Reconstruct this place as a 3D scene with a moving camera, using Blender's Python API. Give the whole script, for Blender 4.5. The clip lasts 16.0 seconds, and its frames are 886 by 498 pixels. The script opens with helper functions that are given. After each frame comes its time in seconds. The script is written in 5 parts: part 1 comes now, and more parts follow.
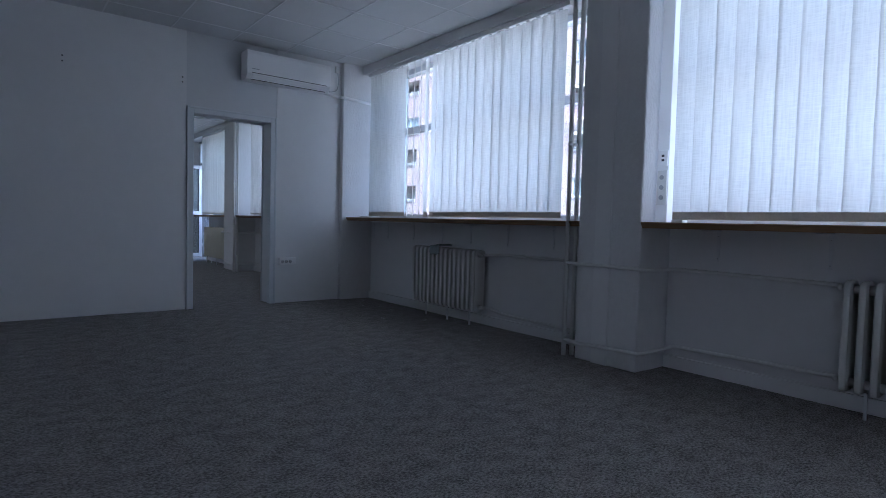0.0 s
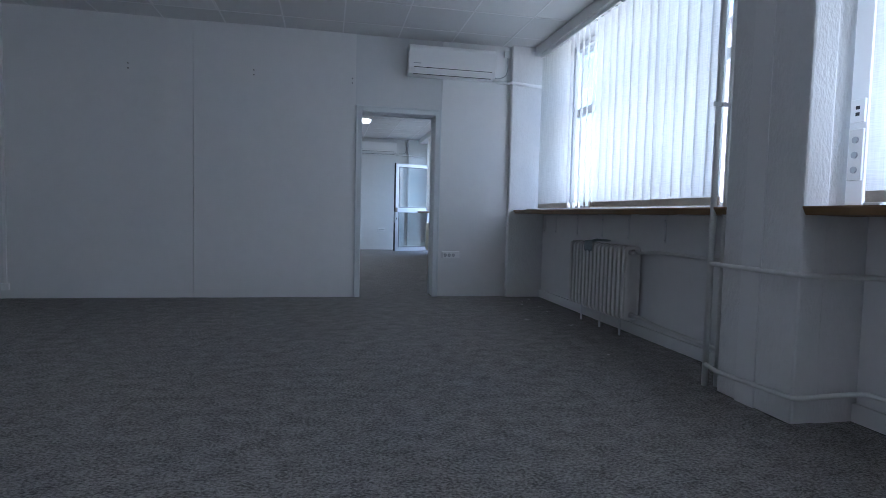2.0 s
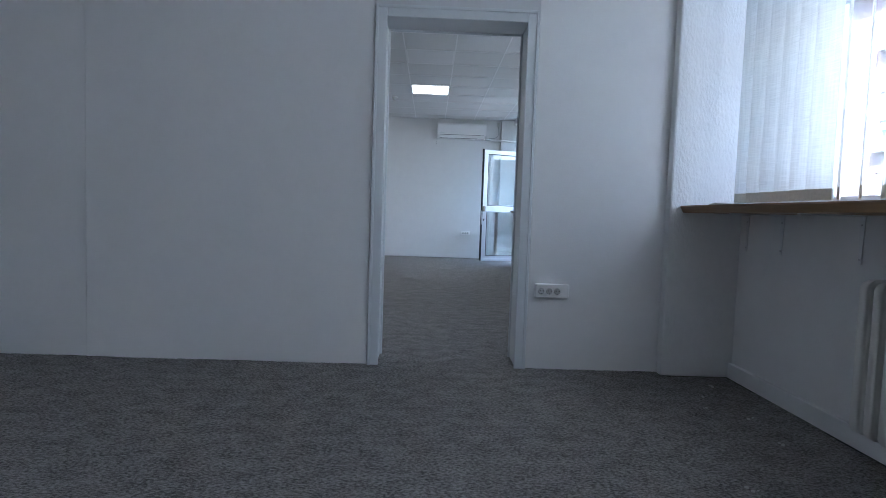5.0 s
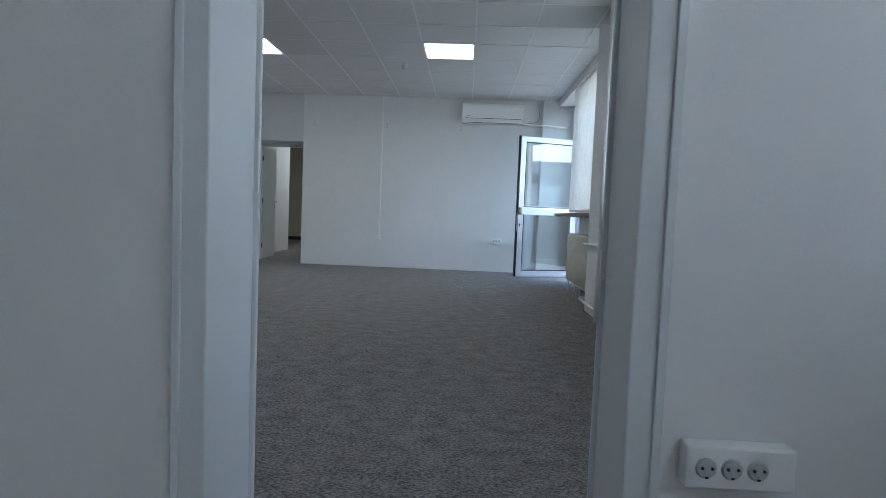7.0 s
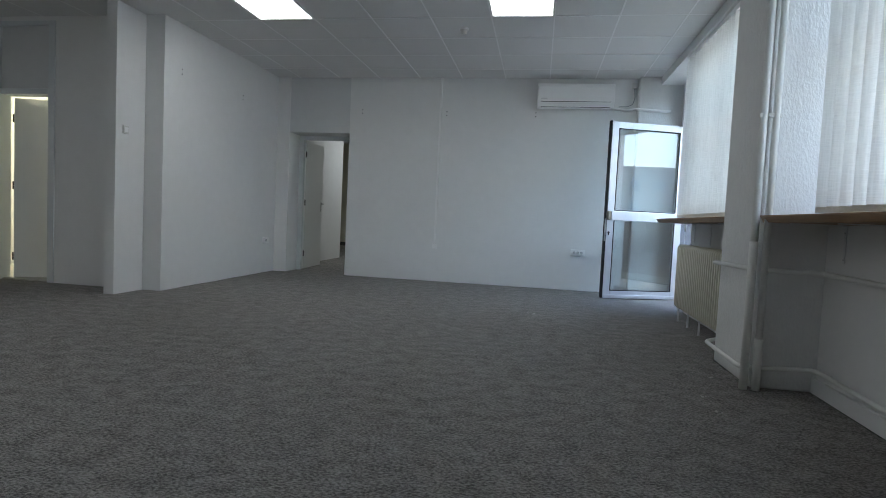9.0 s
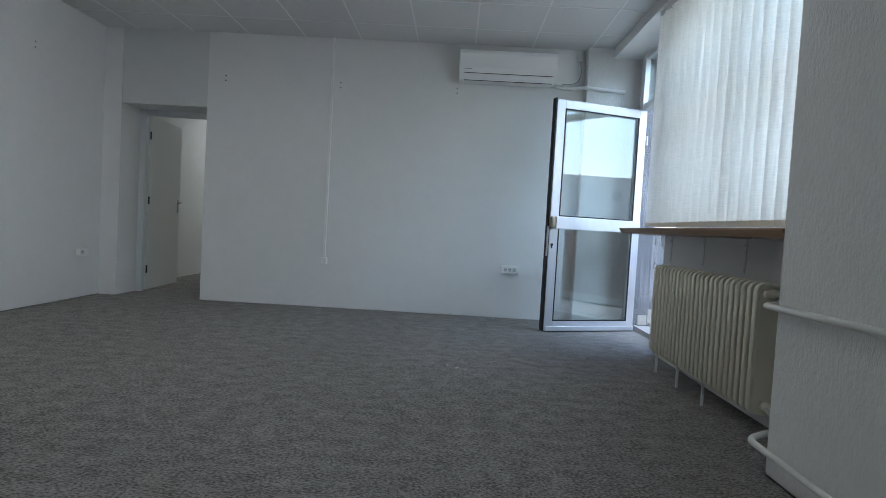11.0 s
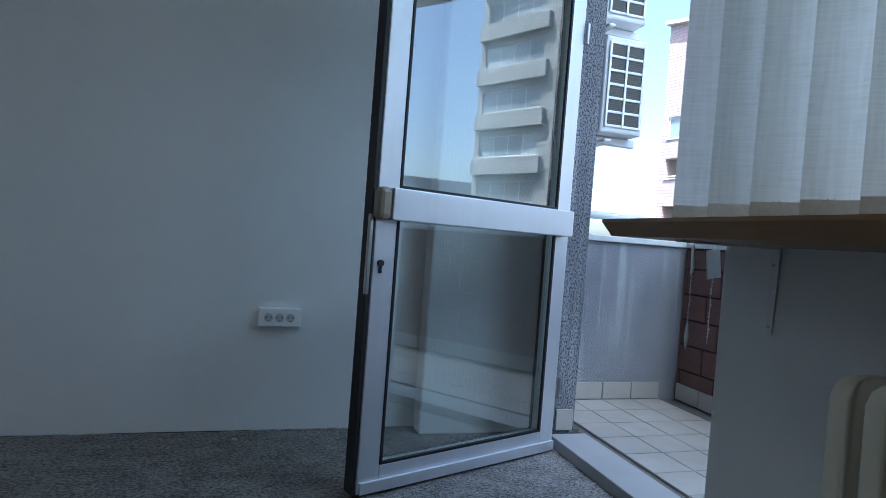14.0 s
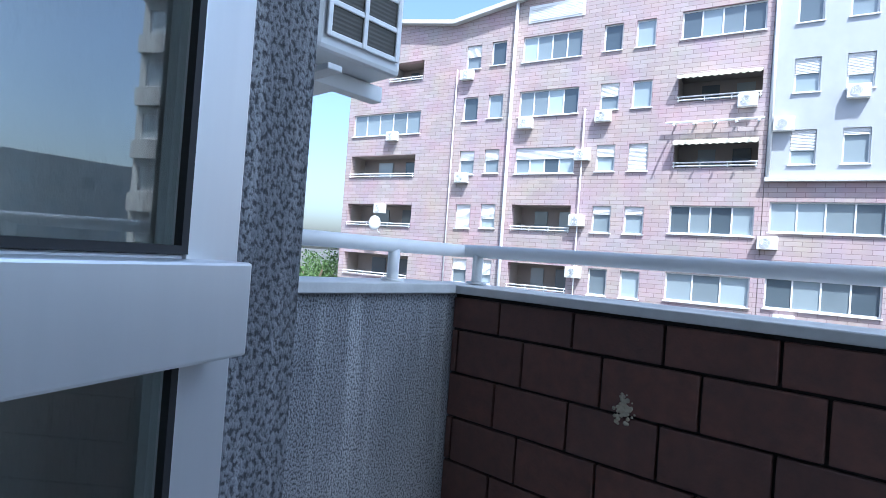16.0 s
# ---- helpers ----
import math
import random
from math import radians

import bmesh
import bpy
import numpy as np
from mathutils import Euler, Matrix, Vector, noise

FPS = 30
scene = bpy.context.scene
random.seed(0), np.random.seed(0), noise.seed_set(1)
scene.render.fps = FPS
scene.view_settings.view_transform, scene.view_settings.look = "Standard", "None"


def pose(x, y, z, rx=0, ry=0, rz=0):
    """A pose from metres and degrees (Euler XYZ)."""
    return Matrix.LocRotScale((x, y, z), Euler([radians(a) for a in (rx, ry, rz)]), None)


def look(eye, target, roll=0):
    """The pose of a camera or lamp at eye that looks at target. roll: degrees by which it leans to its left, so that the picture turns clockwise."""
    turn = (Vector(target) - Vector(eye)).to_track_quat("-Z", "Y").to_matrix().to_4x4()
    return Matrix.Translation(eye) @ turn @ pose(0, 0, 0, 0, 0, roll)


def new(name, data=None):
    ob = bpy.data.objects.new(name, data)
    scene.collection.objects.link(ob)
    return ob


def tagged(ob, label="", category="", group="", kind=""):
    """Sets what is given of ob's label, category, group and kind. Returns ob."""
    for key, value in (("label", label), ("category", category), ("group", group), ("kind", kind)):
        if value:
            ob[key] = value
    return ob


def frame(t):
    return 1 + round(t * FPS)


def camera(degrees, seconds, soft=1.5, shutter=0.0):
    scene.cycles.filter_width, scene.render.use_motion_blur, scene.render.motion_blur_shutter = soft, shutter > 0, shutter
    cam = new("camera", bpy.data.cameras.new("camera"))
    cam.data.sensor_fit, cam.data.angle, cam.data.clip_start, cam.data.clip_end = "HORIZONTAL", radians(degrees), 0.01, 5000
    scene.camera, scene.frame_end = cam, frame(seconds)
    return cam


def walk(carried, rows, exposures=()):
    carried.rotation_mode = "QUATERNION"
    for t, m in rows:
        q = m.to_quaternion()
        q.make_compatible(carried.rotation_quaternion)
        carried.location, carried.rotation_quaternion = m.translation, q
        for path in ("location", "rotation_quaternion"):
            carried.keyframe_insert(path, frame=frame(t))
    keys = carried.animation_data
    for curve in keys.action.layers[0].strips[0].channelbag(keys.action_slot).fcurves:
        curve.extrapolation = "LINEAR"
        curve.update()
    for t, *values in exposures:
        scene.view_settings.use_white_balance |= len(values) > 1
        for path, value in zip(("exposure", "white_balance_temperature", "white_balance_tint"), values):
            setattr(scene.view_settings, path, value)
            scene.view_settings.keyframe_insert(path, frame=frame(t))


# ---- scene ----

EXPOSURES = [(0.0, 2.28, 5100, 14), (1.0, 2.67, 5200, 13), (1.5, 2.86, 5300, 12), (3.7, 3.03, 5250, 12), (6.0, 3.38, 5600, 9), (7.5, 3.08, 5750, 7), (9.0, 2.96, 5950, 7),
             (10.2, 3.02, 5950, 7), (12.5, 2.42, 5800, 5), (13.5, 2.12, 5500, 5), (15.0, 1.38, 5250, 4), (16.0, 1.24, 5350, 7)]
cam = camera(76.3, 16.0, soft=0.85)
PATH = [
    (0, (0.291, 0.119, 0.971), (1.524, 1.691, 0.879), 1.5),
    (0.5, (0.641, -0.008, 0.947), (1.67, 1.704, 0.855), 1.8),
    (1, (0.942, -0.08, 0.943), (1.758, 1.743, 0.84), 1.6),
    (1.5, (1.291, -0.103, 0.952), (1.838, 1.818, 0.841), 1.4),
    (2, (1.512, 0.072, 0.93), (1.915, 2.027, 0.811), 1.4),
    (2.5, (1.678, 0.406, 0.86), (1.967, 2.383, 0.76), 1.4),
    (3, (1.801, 0.839, 0.843), (1.96, 2.831, 0.752), 1.5),
    (3.5, (1.94, 1.313, 0.91), (2.029, 3.307, 0.781), 1.7),
    (5.8, (2.264, 3.911, 0.93), (2.259, 5.907, 0.804), 2.5),
    (6, (2.296, 4.116, 0.936), (2.249, 6.111, 0.805), 2.5),
    (6.5, (2.313, 4.741, 0.938), (2.259, 6.736, 0.814), 2.3),
    (7, (2.368, 5.298, 0.929), (2.291, 7.293, 0.808), 2.3),
    (7.5, (2.379, 5.78, 0.935), (2.23, 7.771, 0.813), 2.4),
    (8, (2.385, 6.209, 0.935), (2.202, 8.198, 0.82), 2.5),
    (8.5, (2.38, 6.587, 0.935), (2.128, 8.568, 0.821), 2.4),
    (9, (2.357, 6.911, 0.911), (2.025, 8.881, 0.801), 2.7),
    (9.5, (2.252, 7.28, 0.92), (1.931, 9.251, 0.812), 2.9),
    (10, (2.264, 7.738, 0.891), (2.035, 9.723, 0.799), 2.9),
    (10.2, (2.254, 7.93, 0.901), (2.095, 9.922, 0.814), 3.0),
    (12.3, (2.452, 10.339, 0.955), (2.528, 12.336, 0.882), 3.5),
    (12.5, (2.483, 10.56, 0.950), (2.622, 12.553, 0.876), 3.6),
    (13, (2.605, 11.098, 0.948), (2.818, 13.087, 0.897), 3.9),
    (13.5, (2.69, 11.645, 0.935), (3.088, 13.604, 0.904), 4.2),
    (14, (2.835, 12.171, 0.934), (3.416, 14.084, 0.896), 4.4),
    (14.5, (3.009, 12.653, 0.964), (3.754, 14.509, 0.932), 4.8),
    (15, (3.202, 13.082, 0.967), (4.226, 14.8, 0.962), 4.7),
    (15.5, (3.466, 13.484, 1.003), (4.753, 15.015, 1.022), 4.3),
    (16, (3.749, 13.769, 1.12), (5.235, 15.107, 1.145), 4.2),
]
walk(cam, [(t, look(eye, target, roll)) for t, eye, target, roll in PATH], exposures=EXPOSURES)

# ---------------------------------------------------------------- world and sun
SUN_DIR = Vector((0.55, 1.0, -2.1)).normalized()
world = bpy.data.worlds.new("sky")
scene.world = world
world.use_nodes = True
wn = world.node_tree.nodes
sky = wn.new("ShaderNodeTexSky")
sky.sky_type = "NISHITA"
sky.sun_disc = False
sky.sun_elevation = math.asin(-SUN_DIR.z)
sky.sun_rotation = math.atan2(-SUN_DIR.x, -SUN_DIR.y)
sky.air_density = 1.0
sky.dust_density = 3.5
wn["Background"].inputs["Strength"].default_value = 0.15
world.node_tree.links.new(sky.outputs[0], wn["Background"].inputs["Color"])

sun_data = bpy.data.lights.new("sun", "SUN")
sun_data.energy = 4.5
sun_data.angle = radians(0.5)
sun_data.color = (1.0, 0.95, 0.87)
sun = new("sun", sun_data)
sun.matrix_world = look((0, 0, 30), Vector((0, 0, 30)) + SUN_DIR)


# area lamps added outside the glass as sky light behind the drawn blinds
# the first, out of view, is stronger to brighten the first room
for y0, y1, watts in ((-3.1, -0.35, 11.5), (-0.3, 2.2, 5.6), (3.3, 5.6, 4.8), (6.75, 10.3, 3.8), (11.0, 13.1, 1.9)):
    ld = bpy.data.lights.new("window_sky_fill", "AREA")
    ld.shape, ld.size, ld.size_y, ld.energy, ld.color = "RECTANGLE", y1 - y0, 1.62, watts, (1.0, 0.93, 0.98)
    lo = new("window_sky_fill", ld)
    lo.matrix_basis = look((4.26, (y0 + y1) / 2, 1.85), (3.0, (y0 + y1) / 2, 1.85))
# area lamp added unseen above the balcony as sky light through the open door
ld = bpy.data.lights.new("door_sky_fill", "AREA")
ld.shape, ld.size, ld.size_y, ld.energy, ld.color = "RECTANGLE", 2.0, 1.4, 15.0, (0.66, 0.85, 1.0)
lo = new("door_sky_fill", ld)
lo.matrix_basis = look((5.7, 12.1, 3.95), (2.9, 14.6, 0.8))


# ---------------------------------------------------------------- material tools
def material(name, color, rough=0.6, metal=0.0, noise_scale=0.0, amount=0.0, bump=0.0, bump_scale=60.0,
             big_scale=0.0, big_amount=0.0, random_amount=0.0, spec=0.5, tint=None, stretch=None):
    """A Principled material with colour variation at two scales and a fine bump, in object space."""
    mat = bpy.data.materials.new(name)
    mat.use_nodes = True
    nt = mat.node_tree
    n, l = nt.nodes, nt.links
    b = n["Principled BSDF"]
    b.inputs["Roughness"].default_value = rough
    b.inputs["Metallic"].default_value = metal
    b.inputs["Specular IOR Level"].default_value = spec
    b.inputs["Base Color"].default_value = (*color, 1)
    if not (amount or bump or big_amount or random_amount):
        return mat
    mp = n.new("ShaderNodeMapping")
    mp.inputs["Scale"].default_value = stretch or (1, 1, 1)
    geo = n.new("ShaderNodeNewGeometry")
    l.new(geo.outputs["Position"], mp.inputs["Vector"])
    last = None
    dark = tint or tuple(c * 0.55 for c in color)

    def blend(fac_socket, lo, hi, weight):
        nonlocal last
        mr = n.new("ShaderNodeMapRange")
        mr.inputs["From Min"].default_value, mr.inputs["From Max"].default_value = lo, hi
        mr.inputs["To Max"].default_value = weight
        l.new(fac_socket, mr.inputs["Value"])
        mx = n.new("ShaderNodeMix")
        mx.data_type = "RGBA"
        if last is None:
            mx.inputs[6].default_value = (*color, 1)
        else:
            l.new(last, mx.inputs[6])
        mx.inputs[7].default_value = (*dark, 1)
        l.new(mr.outputs[0], mx.inputs[0])
        last = mx.outputs[2]

    if amount:
        t = n.new("ShaderNodeTexNoise")
        t.inputs["Scale"].default_value = noise_scale
        t.inputs["Detail"].default_value = 5
        l.new(mp.outputs[0], t.inputs["Vector"])
        blend(t.outputs[0], 0.35, 0.7, amount)
    if big_amount:
        t = n.new("ShaderNodeTexNoise")
        t.inputs["Scale"].default_value = big_scale
        t.inputs["Detail"].default_value = 3
        l.new(geo.outputs["Position"], t.inputs["Vector"])
        blend(t.outputs[0], 0.4, 0.75, big_amount)
    if random_amount:
        info = n.new("ShaderNodeObjectInfo")
        blend(info.outputs["Random"], 0.0, 1.0, random_amount)
    if last is not None:
        l.new(last, b.inputs["Base Color"])
    if bump:
        t = n.new("ShaderNodeTexNoise")
        t.inputs["Scale"].default_value = bump_scale
        t.inputs["Detail"].default_value = 4
        l.new(mp.outputs[0], t.inputs["Vector"])
        bp = n.new("ShaderNodeBump")
        bp.inputs["Strength"].default_value = bump
        bp.inputs["Distance"].default_value = 0.01
        l.new(t.outputs[0], bp.inputs["Height"])
        l.new(bp.outputs[0], b.inputs["Normal"])
    return mat


def glass_material(name, tint=(0.93, 0.97, 0.96)):
    mat = bpy.data.materials.new(name)
    mat.use_nodes = True
    nt = mat.node_tree
    n, l = nt.nodes, nt.links
    n.remove(n["Principled BSDF"])
    tr = n.new("ShaderNodeBsdfTransparent")
    tr.inputs[0].default_value = (*tint, 1)
    gl = n.new("ShaderNodeBsdfGlossy")
    gl.inputs["Roughness"].default_value = 0.01
    lw = n.new("ShaderNodeLayerWeight")
    lw.inputs["Blend"].default_value = 0.5
    pw = n.new("ShaderNodeMath")
    pw.operation = "POWER"
    pw.inputs[1].default_value = 3.0
    l.new(lw.outputs["Facing"], pw.inputs[0])
    fr = n.new("ShaderNodeMapRange")
    fr.inputs["To Min"].default_value, fr.inputs["To Max"].default_value = 0.17, 1.0
    l.new(pw.outputs[0], fr.inputs["Value"])
    mx = n.new("ShaderNodeMixShader")
    l.new(fr.outputs[0], mx.inputs[0])
    l.new(tr.outputs[0], mx.inputs[1])
    l.new(gl.outputs[0], mx.inputs[2])
    l.new(mx.outputs[0], n["Material Output"].inputs["Surface"])
    return mat


def fabric_material(name):
    """Woven blind fabric: diffuse and translucent, with fine slubs."""
    mat = bpy.data.materials.new(name)
    mat.use_nodes = True
    nt = mat.node_tree
    n, l = nt.nodes, nt.links
    n.remove(n["Principled BSDF"])
    geo = n.new("ShaderNodeNewGeometry")
    cols = []
    for sc in ((90, 90, 6), (14, 14, 220)):
        mp = n.new("ShaderNodeMapping")
        mp.inputs["Scale"].default_value = sc
        t = n.new("ShaderNodeTexNoise")
        t.inputs["Scale"].default_value = 1.0
        t.inputs["Detail"].default_value = 3
        l.new(geo.outputs["Position"], mp.inputs["Vector"])
        l.new(mp.outputs[0], t.inputs["Vector"])
        cols.append(t.outputs[0])
    ad = n.new("ShaderNodeMath")
    ad.operation = "MULTIPLY"
    l.new(cols[0], ad.inputs[0])
    l.new(cols[1], ad.inputs[1])
    rp = n.new("ShaderNodeMapRange")
    rp.inputs["From Min"].default_value, rp.inputs["From Max"].default_value = 0.12, 0.40
    l.new(ad.outputs[0], rp.inputs["Value"])
    mx = n.new("ShaderNodeMix")
    mx.data_type = "RGBA"
    mx.inputs[6].default_value = (0.87, 0.87, 0.84, 1)
    mx.inputs[7].default_value = (0.74, 0.74, 0.71, 1)
    l.new(rp.outputs[0], mx.inputs[0])
    d = n.new("ShaderNodeBsdfDiffuse")
    tl = n.new("ShaderNodeBsdfTranslucent")
    l.new(mx.outputs[2], d.inputs[0])
    l.new(mx.outputs[2], tl.inputs[0])
    ms = n.new("ShaderNodeMixShader")
    ms.inputs[0].default_value = 0.5
    l.new(d.outputs[0], ms.inputs[1])
    l.new(tl.outputs[0], ms.inputs[2])
    l.new(ms.outputs[0], n["Material Output"].inputs["Surface"])
    return mat


def lamp_material(name, strength, color=(1, 1, 1)):
    mat = bpy.data.materials.new(name)
    mat.use_nodes = True
    b = mat.node_tree.nodes["Principled BSDF"]
    b.inputs["Base Color"].default_value = (0.8, 0.8, 0.8, 1)
    b.inputs["Emission Color"].default_value = (*color, 1)
    b.inputs["Emission Strength"].default_value = strength
    return mat


def stucco_material(name, base, stain, grain, pits):
    """Sprayed stucco: crust with dark pits, rain streaks and a rough relief."""
    mat = material(name, base, 0.95)
    nt = mat.node_tree
    n, l = nt.nodes, nt.links
    b = n["Principled BSDF"]
    geo = n.new("ShaderNodeNewGeometry")

    def tex(scale, detail, stretch):
        mp = n.new("ShaderNodeMapping")
        mp.inputs["Scale"].default_value = stretch
        l.new(geo.outputs["Position"], mp.inputs["Vector"])
        t = n.new("ShaderNodeTexNoise")
        t.inputs["Scale"].default_value = scale
        t.inputs["Detail"].default_value = detail
        l.new(mp.outputs[0], t.inputs["Vector"])
        return t.outputs[0]

    def over(base, fac, lo, hi, color, weight):
        mr = n.new("ShaderNodeMapRange")
        mr.inputs["From Min"].default_value, mr.inputs["From Max"].default_value = lo, hi
        mr.inputs["To Max"].default_value = weight
        l.new(fac, mr.inputs["Value"])
        mx = n.new("ShaderNodeMix")
        mx.data_type = "RGBA"
        if isinstance(base, tuple):
            mx.inputs[6].default_value = (*base, 1)
        else:
            l.new(base, mx.inputs[6])
        mx.inputs[7].default_value = (*color, 1)
        l.new(mr.outputs[0], mx.inputs[0])
        return mx.outputs[2]

    crust = tex(grain, 6, (1, 1, 0.7))
    c = over(base, tex(2.2, 4, (1.6, 1.6, 0.7)), 0.42, 0.70, stain, 0.8)
    c = over(c, tex(9, 3, (1.5, 1.5, 0.09)), 0.55, 0.75, (0.66, 0.67, 0.69), 0.5)
    c = over(c, crust, 0.47, 0.60, (0.035, 0.036, 0.04), pits)
    l.new(c, b.inputs["Base Color"])
    bp = n.new("ShaderNodeBump")
    bp.inputs["Strength"].default_value = 1.0
    bp.inputs["Distance"].default_value = 0.008
    bp.invert = True
    l.new(crust, bp.inputs["Height"])
    l.new(bp.outputs[0], b.inputs["Normal"])
    return mat


PAINT = material("white wall paint", (0.82, 0.82, 0.81), 0.75, amount=0.05, noise_scale=9, big_scale=0.8, big_amount=0.05, bump=0.06, bump_scale=140)
PAINT_GREY = material("greyish wall paint", (0.70, 0.71, 0.71), 0.75, amount=0.05, noise_scale=9, big_scale=0.9, big_amount=0.06, bump=0.06, bump_scale=140)
PLASTER = material("rough white plaster", (0.80, 0.80, 0.79), 0.85, amount=0.08, noise_scale=14, big_scale=1.5, big_amount=0.08, bump=0.45, bump_scale=42, stretch=(1.7, 1.7, 0.8))
CREAM = material("cream wall paint", (0.70, 0.68, 0.57), 0.7, amount=0.06, noise_scale=6, big_scale=1.0, big_amount=0.08, bump=0.05, bump_scale=120)
CEILTILE = material("mineral fibre ceiling tile", (0.76, 0.76, 0.75), 0.9, amount=0.16, noise_scale=160, big_scale=0.7, big_amount=0.06, bump=0.25, bump_scale=220)
GRIDBAR = material("white ceiling grid", (0.86, 0.86, 0.86), 0.5, amount=0.05, noise_scale=8)
GAP_SHADOW = material("near-black gap shadow", (0.04, 0.04, 0.04), 0.9)
DOORPAINT = material("white gloss door paint", (0.80, 0.81, 0.80), 0.35, amount=0.03, noise_scale=5, bump=0.03, bump_scale=70)
FRAMEPAINT = material("pale grey frame paint", (0.70, 0.73, 0.74), 0.4, amount=0.04, noise_scale=5, bump=0.03, bump_scale=70)
WOOD = material("brown laminate shelf", (0.33, 0.20, 0.10), 0.45, amount=0.45, noise_scale=18, big_scale=2.0, big_amount=0.15, bump=0.08, bump_scale=40, stretch=(6, 0.5, 6))
ENAMEL = material("cream radiator enamel", (0.72, 0.69, 0.57), 0.35, amount=0.06, noise_scale=6, big_scale=2.0, big_amount=0.08, bump=0.05, bump_scale=60)
ENAMEL_W = material("white radiator enamel", (0.78, 0.77, 0.73), 0.4, amount=0.06, noise_scale=6, big_scale=2.0, big_amount=0.10, bump=0.05, bump_scale=60)
PIPEPAINT = material("white pipe paint", (0.78, 0.78, 0.75), 0.4, amount=0.08, noise_scale=12, bump=0.08, bump_scale=50)
STEEL = material("white painted steel", (0.76, 0.77, 0.77), 0.4, amount=0.06, noise_scale=30)
CHROME = material("brushed metal", (0.55, 0.55, 0.55), 0.3, metal=1.0, amount=0.1, noise_scale=40)
ALU = material("anodised aluminium", (0.76, 0.77, 0.79), 0.38, metal=0.6, amount=0.10, noise_scale=30, big_scale=3, big_amount=0.10, stretch=(1, 1, 0.05))
BRONZE = material("beige anodised end cap", (0.30, 0.27, 0.21), 0.4, metal=0.5, amount=0.1, noise_scale=30)
RUBBER = material("black rubber gasket", (0.015, 0.015, 0.017), 0.6)
PLASTIC = material("white plastic", (0.89, 0.89, 0.88), 0.35, amount=0.03, noise_scale=8)
PLASTIC_OLD = material("off-white plastic", (0.72, 0.72, 0.69), 0.45, amount=0.08, noise_scale=10)
DARK = material("dark plastic", (0.03, 0.03, 0.035), 0.5)
GREYPLASTIC = material("grey plastic", (0.38, 0.40, 0.41), 0.5, amount=0.05, noise_scale=20)
OUTLET = material("pale grey plastic", (0.55, 0.56, 0.56), 0.5, amount=0.05, noise_scale=20)
GLASS = glass_material("window glass")
COIL = material("dark coil fins", (0.075, 0.068, 0.055), 0.6, amount=0.3, noise_scale=40)
FABRIC = fabric_material("woven blind fabric")
HEM = material("beige hem fabric", (0.70, 0.67, 0.60), 0.9, amount=0.2, noise_scale=80, bump=0.1, bump_scale=200)
PAPER = material("off-white card", (0.68, 0.68, 0.65), 0.8, amount=0.08, noise_scale=30)
CLOTH = material("grey-blue cloth", (0.42, 0.47, 0.48), 0.95, amount=0.25, noise_scale=50, bump=0.4, bump_scale=150)
LAMP = lamp_material("lit lamp diffuser", 1.2, (1.0, 0.98, 0.93))
LAMP_OFF = material("unlit lamp diffuser", (0.78, 0.78, 0.78), 0.4, amount=0.04, noise_scale=5)
STUCCO = stucco_material("grey sprayed stucco", (0.36, 0.37, 0.39), (0.20, 0.21, 0.23), 190, 0.75)
STUCCO_DARK = stucco_material("dark coarse sprayed stucco", (0.25, 0.255, 0.27), (0.17, 0.175, 0.19), 130, 0.85)
BRICK = material("dark red clinker brick", (0.185, 0.080, 0.060), 0.75, amount=0.6, noise_scale=26, big_scale=5, big_amount=0.45, random_amount=0.45, bump=0.25, bump_scale=90, tint=(0.085, 0.056, 0.050))
MORTAR = material("dark mortar joint", (0.045, 0.038, 0.036), 0.95, amount=0.4, noise_scale=60, bump=0.5, bump_scale=120)
TILE = material("white glazed floor tile", (0.46, 0.44, 0.395), 0.35, amount=0.35, noise_scale=7, big_scale=2.2, big_amount=0.3, random_amount=0.15, bump=0.05, bump_scale=40)
GROUT = material("grey grout", (0.16, 0.15, 0.135), 0.9, amount=0.4, noise_scale=40)
CAP = material("pale coping", (0.62, 0.63, 0.62), 0.6, amount=0.25, noise_scale=18, big_scale=3, big_amount=0.2, bump=0.15, bump_scale=60)
RAILPAINT = material("white rail paint", (0.84, 0.85, 0.84), 0.4, amount=0.12, noise_scale=16, bump=0.1, bump_scale=40)
FOAM = material("hardened foam", (0.50, 0.44, 0.33), 0.95, amount=0.3, noise_scale=40, bump=0.5, bump_scale=90)
CRUMB = material("pale plaster crumbs", (0.62, 0.61, 0.57), 0.9)
CONCRETE = material("grey concrete", (0.40, 0.40, 0.39), 0.9, amount=0.25, noise_scale=5, big_scale=0.6, big_amount=0.2, bump=0.2, bump_scale=30)


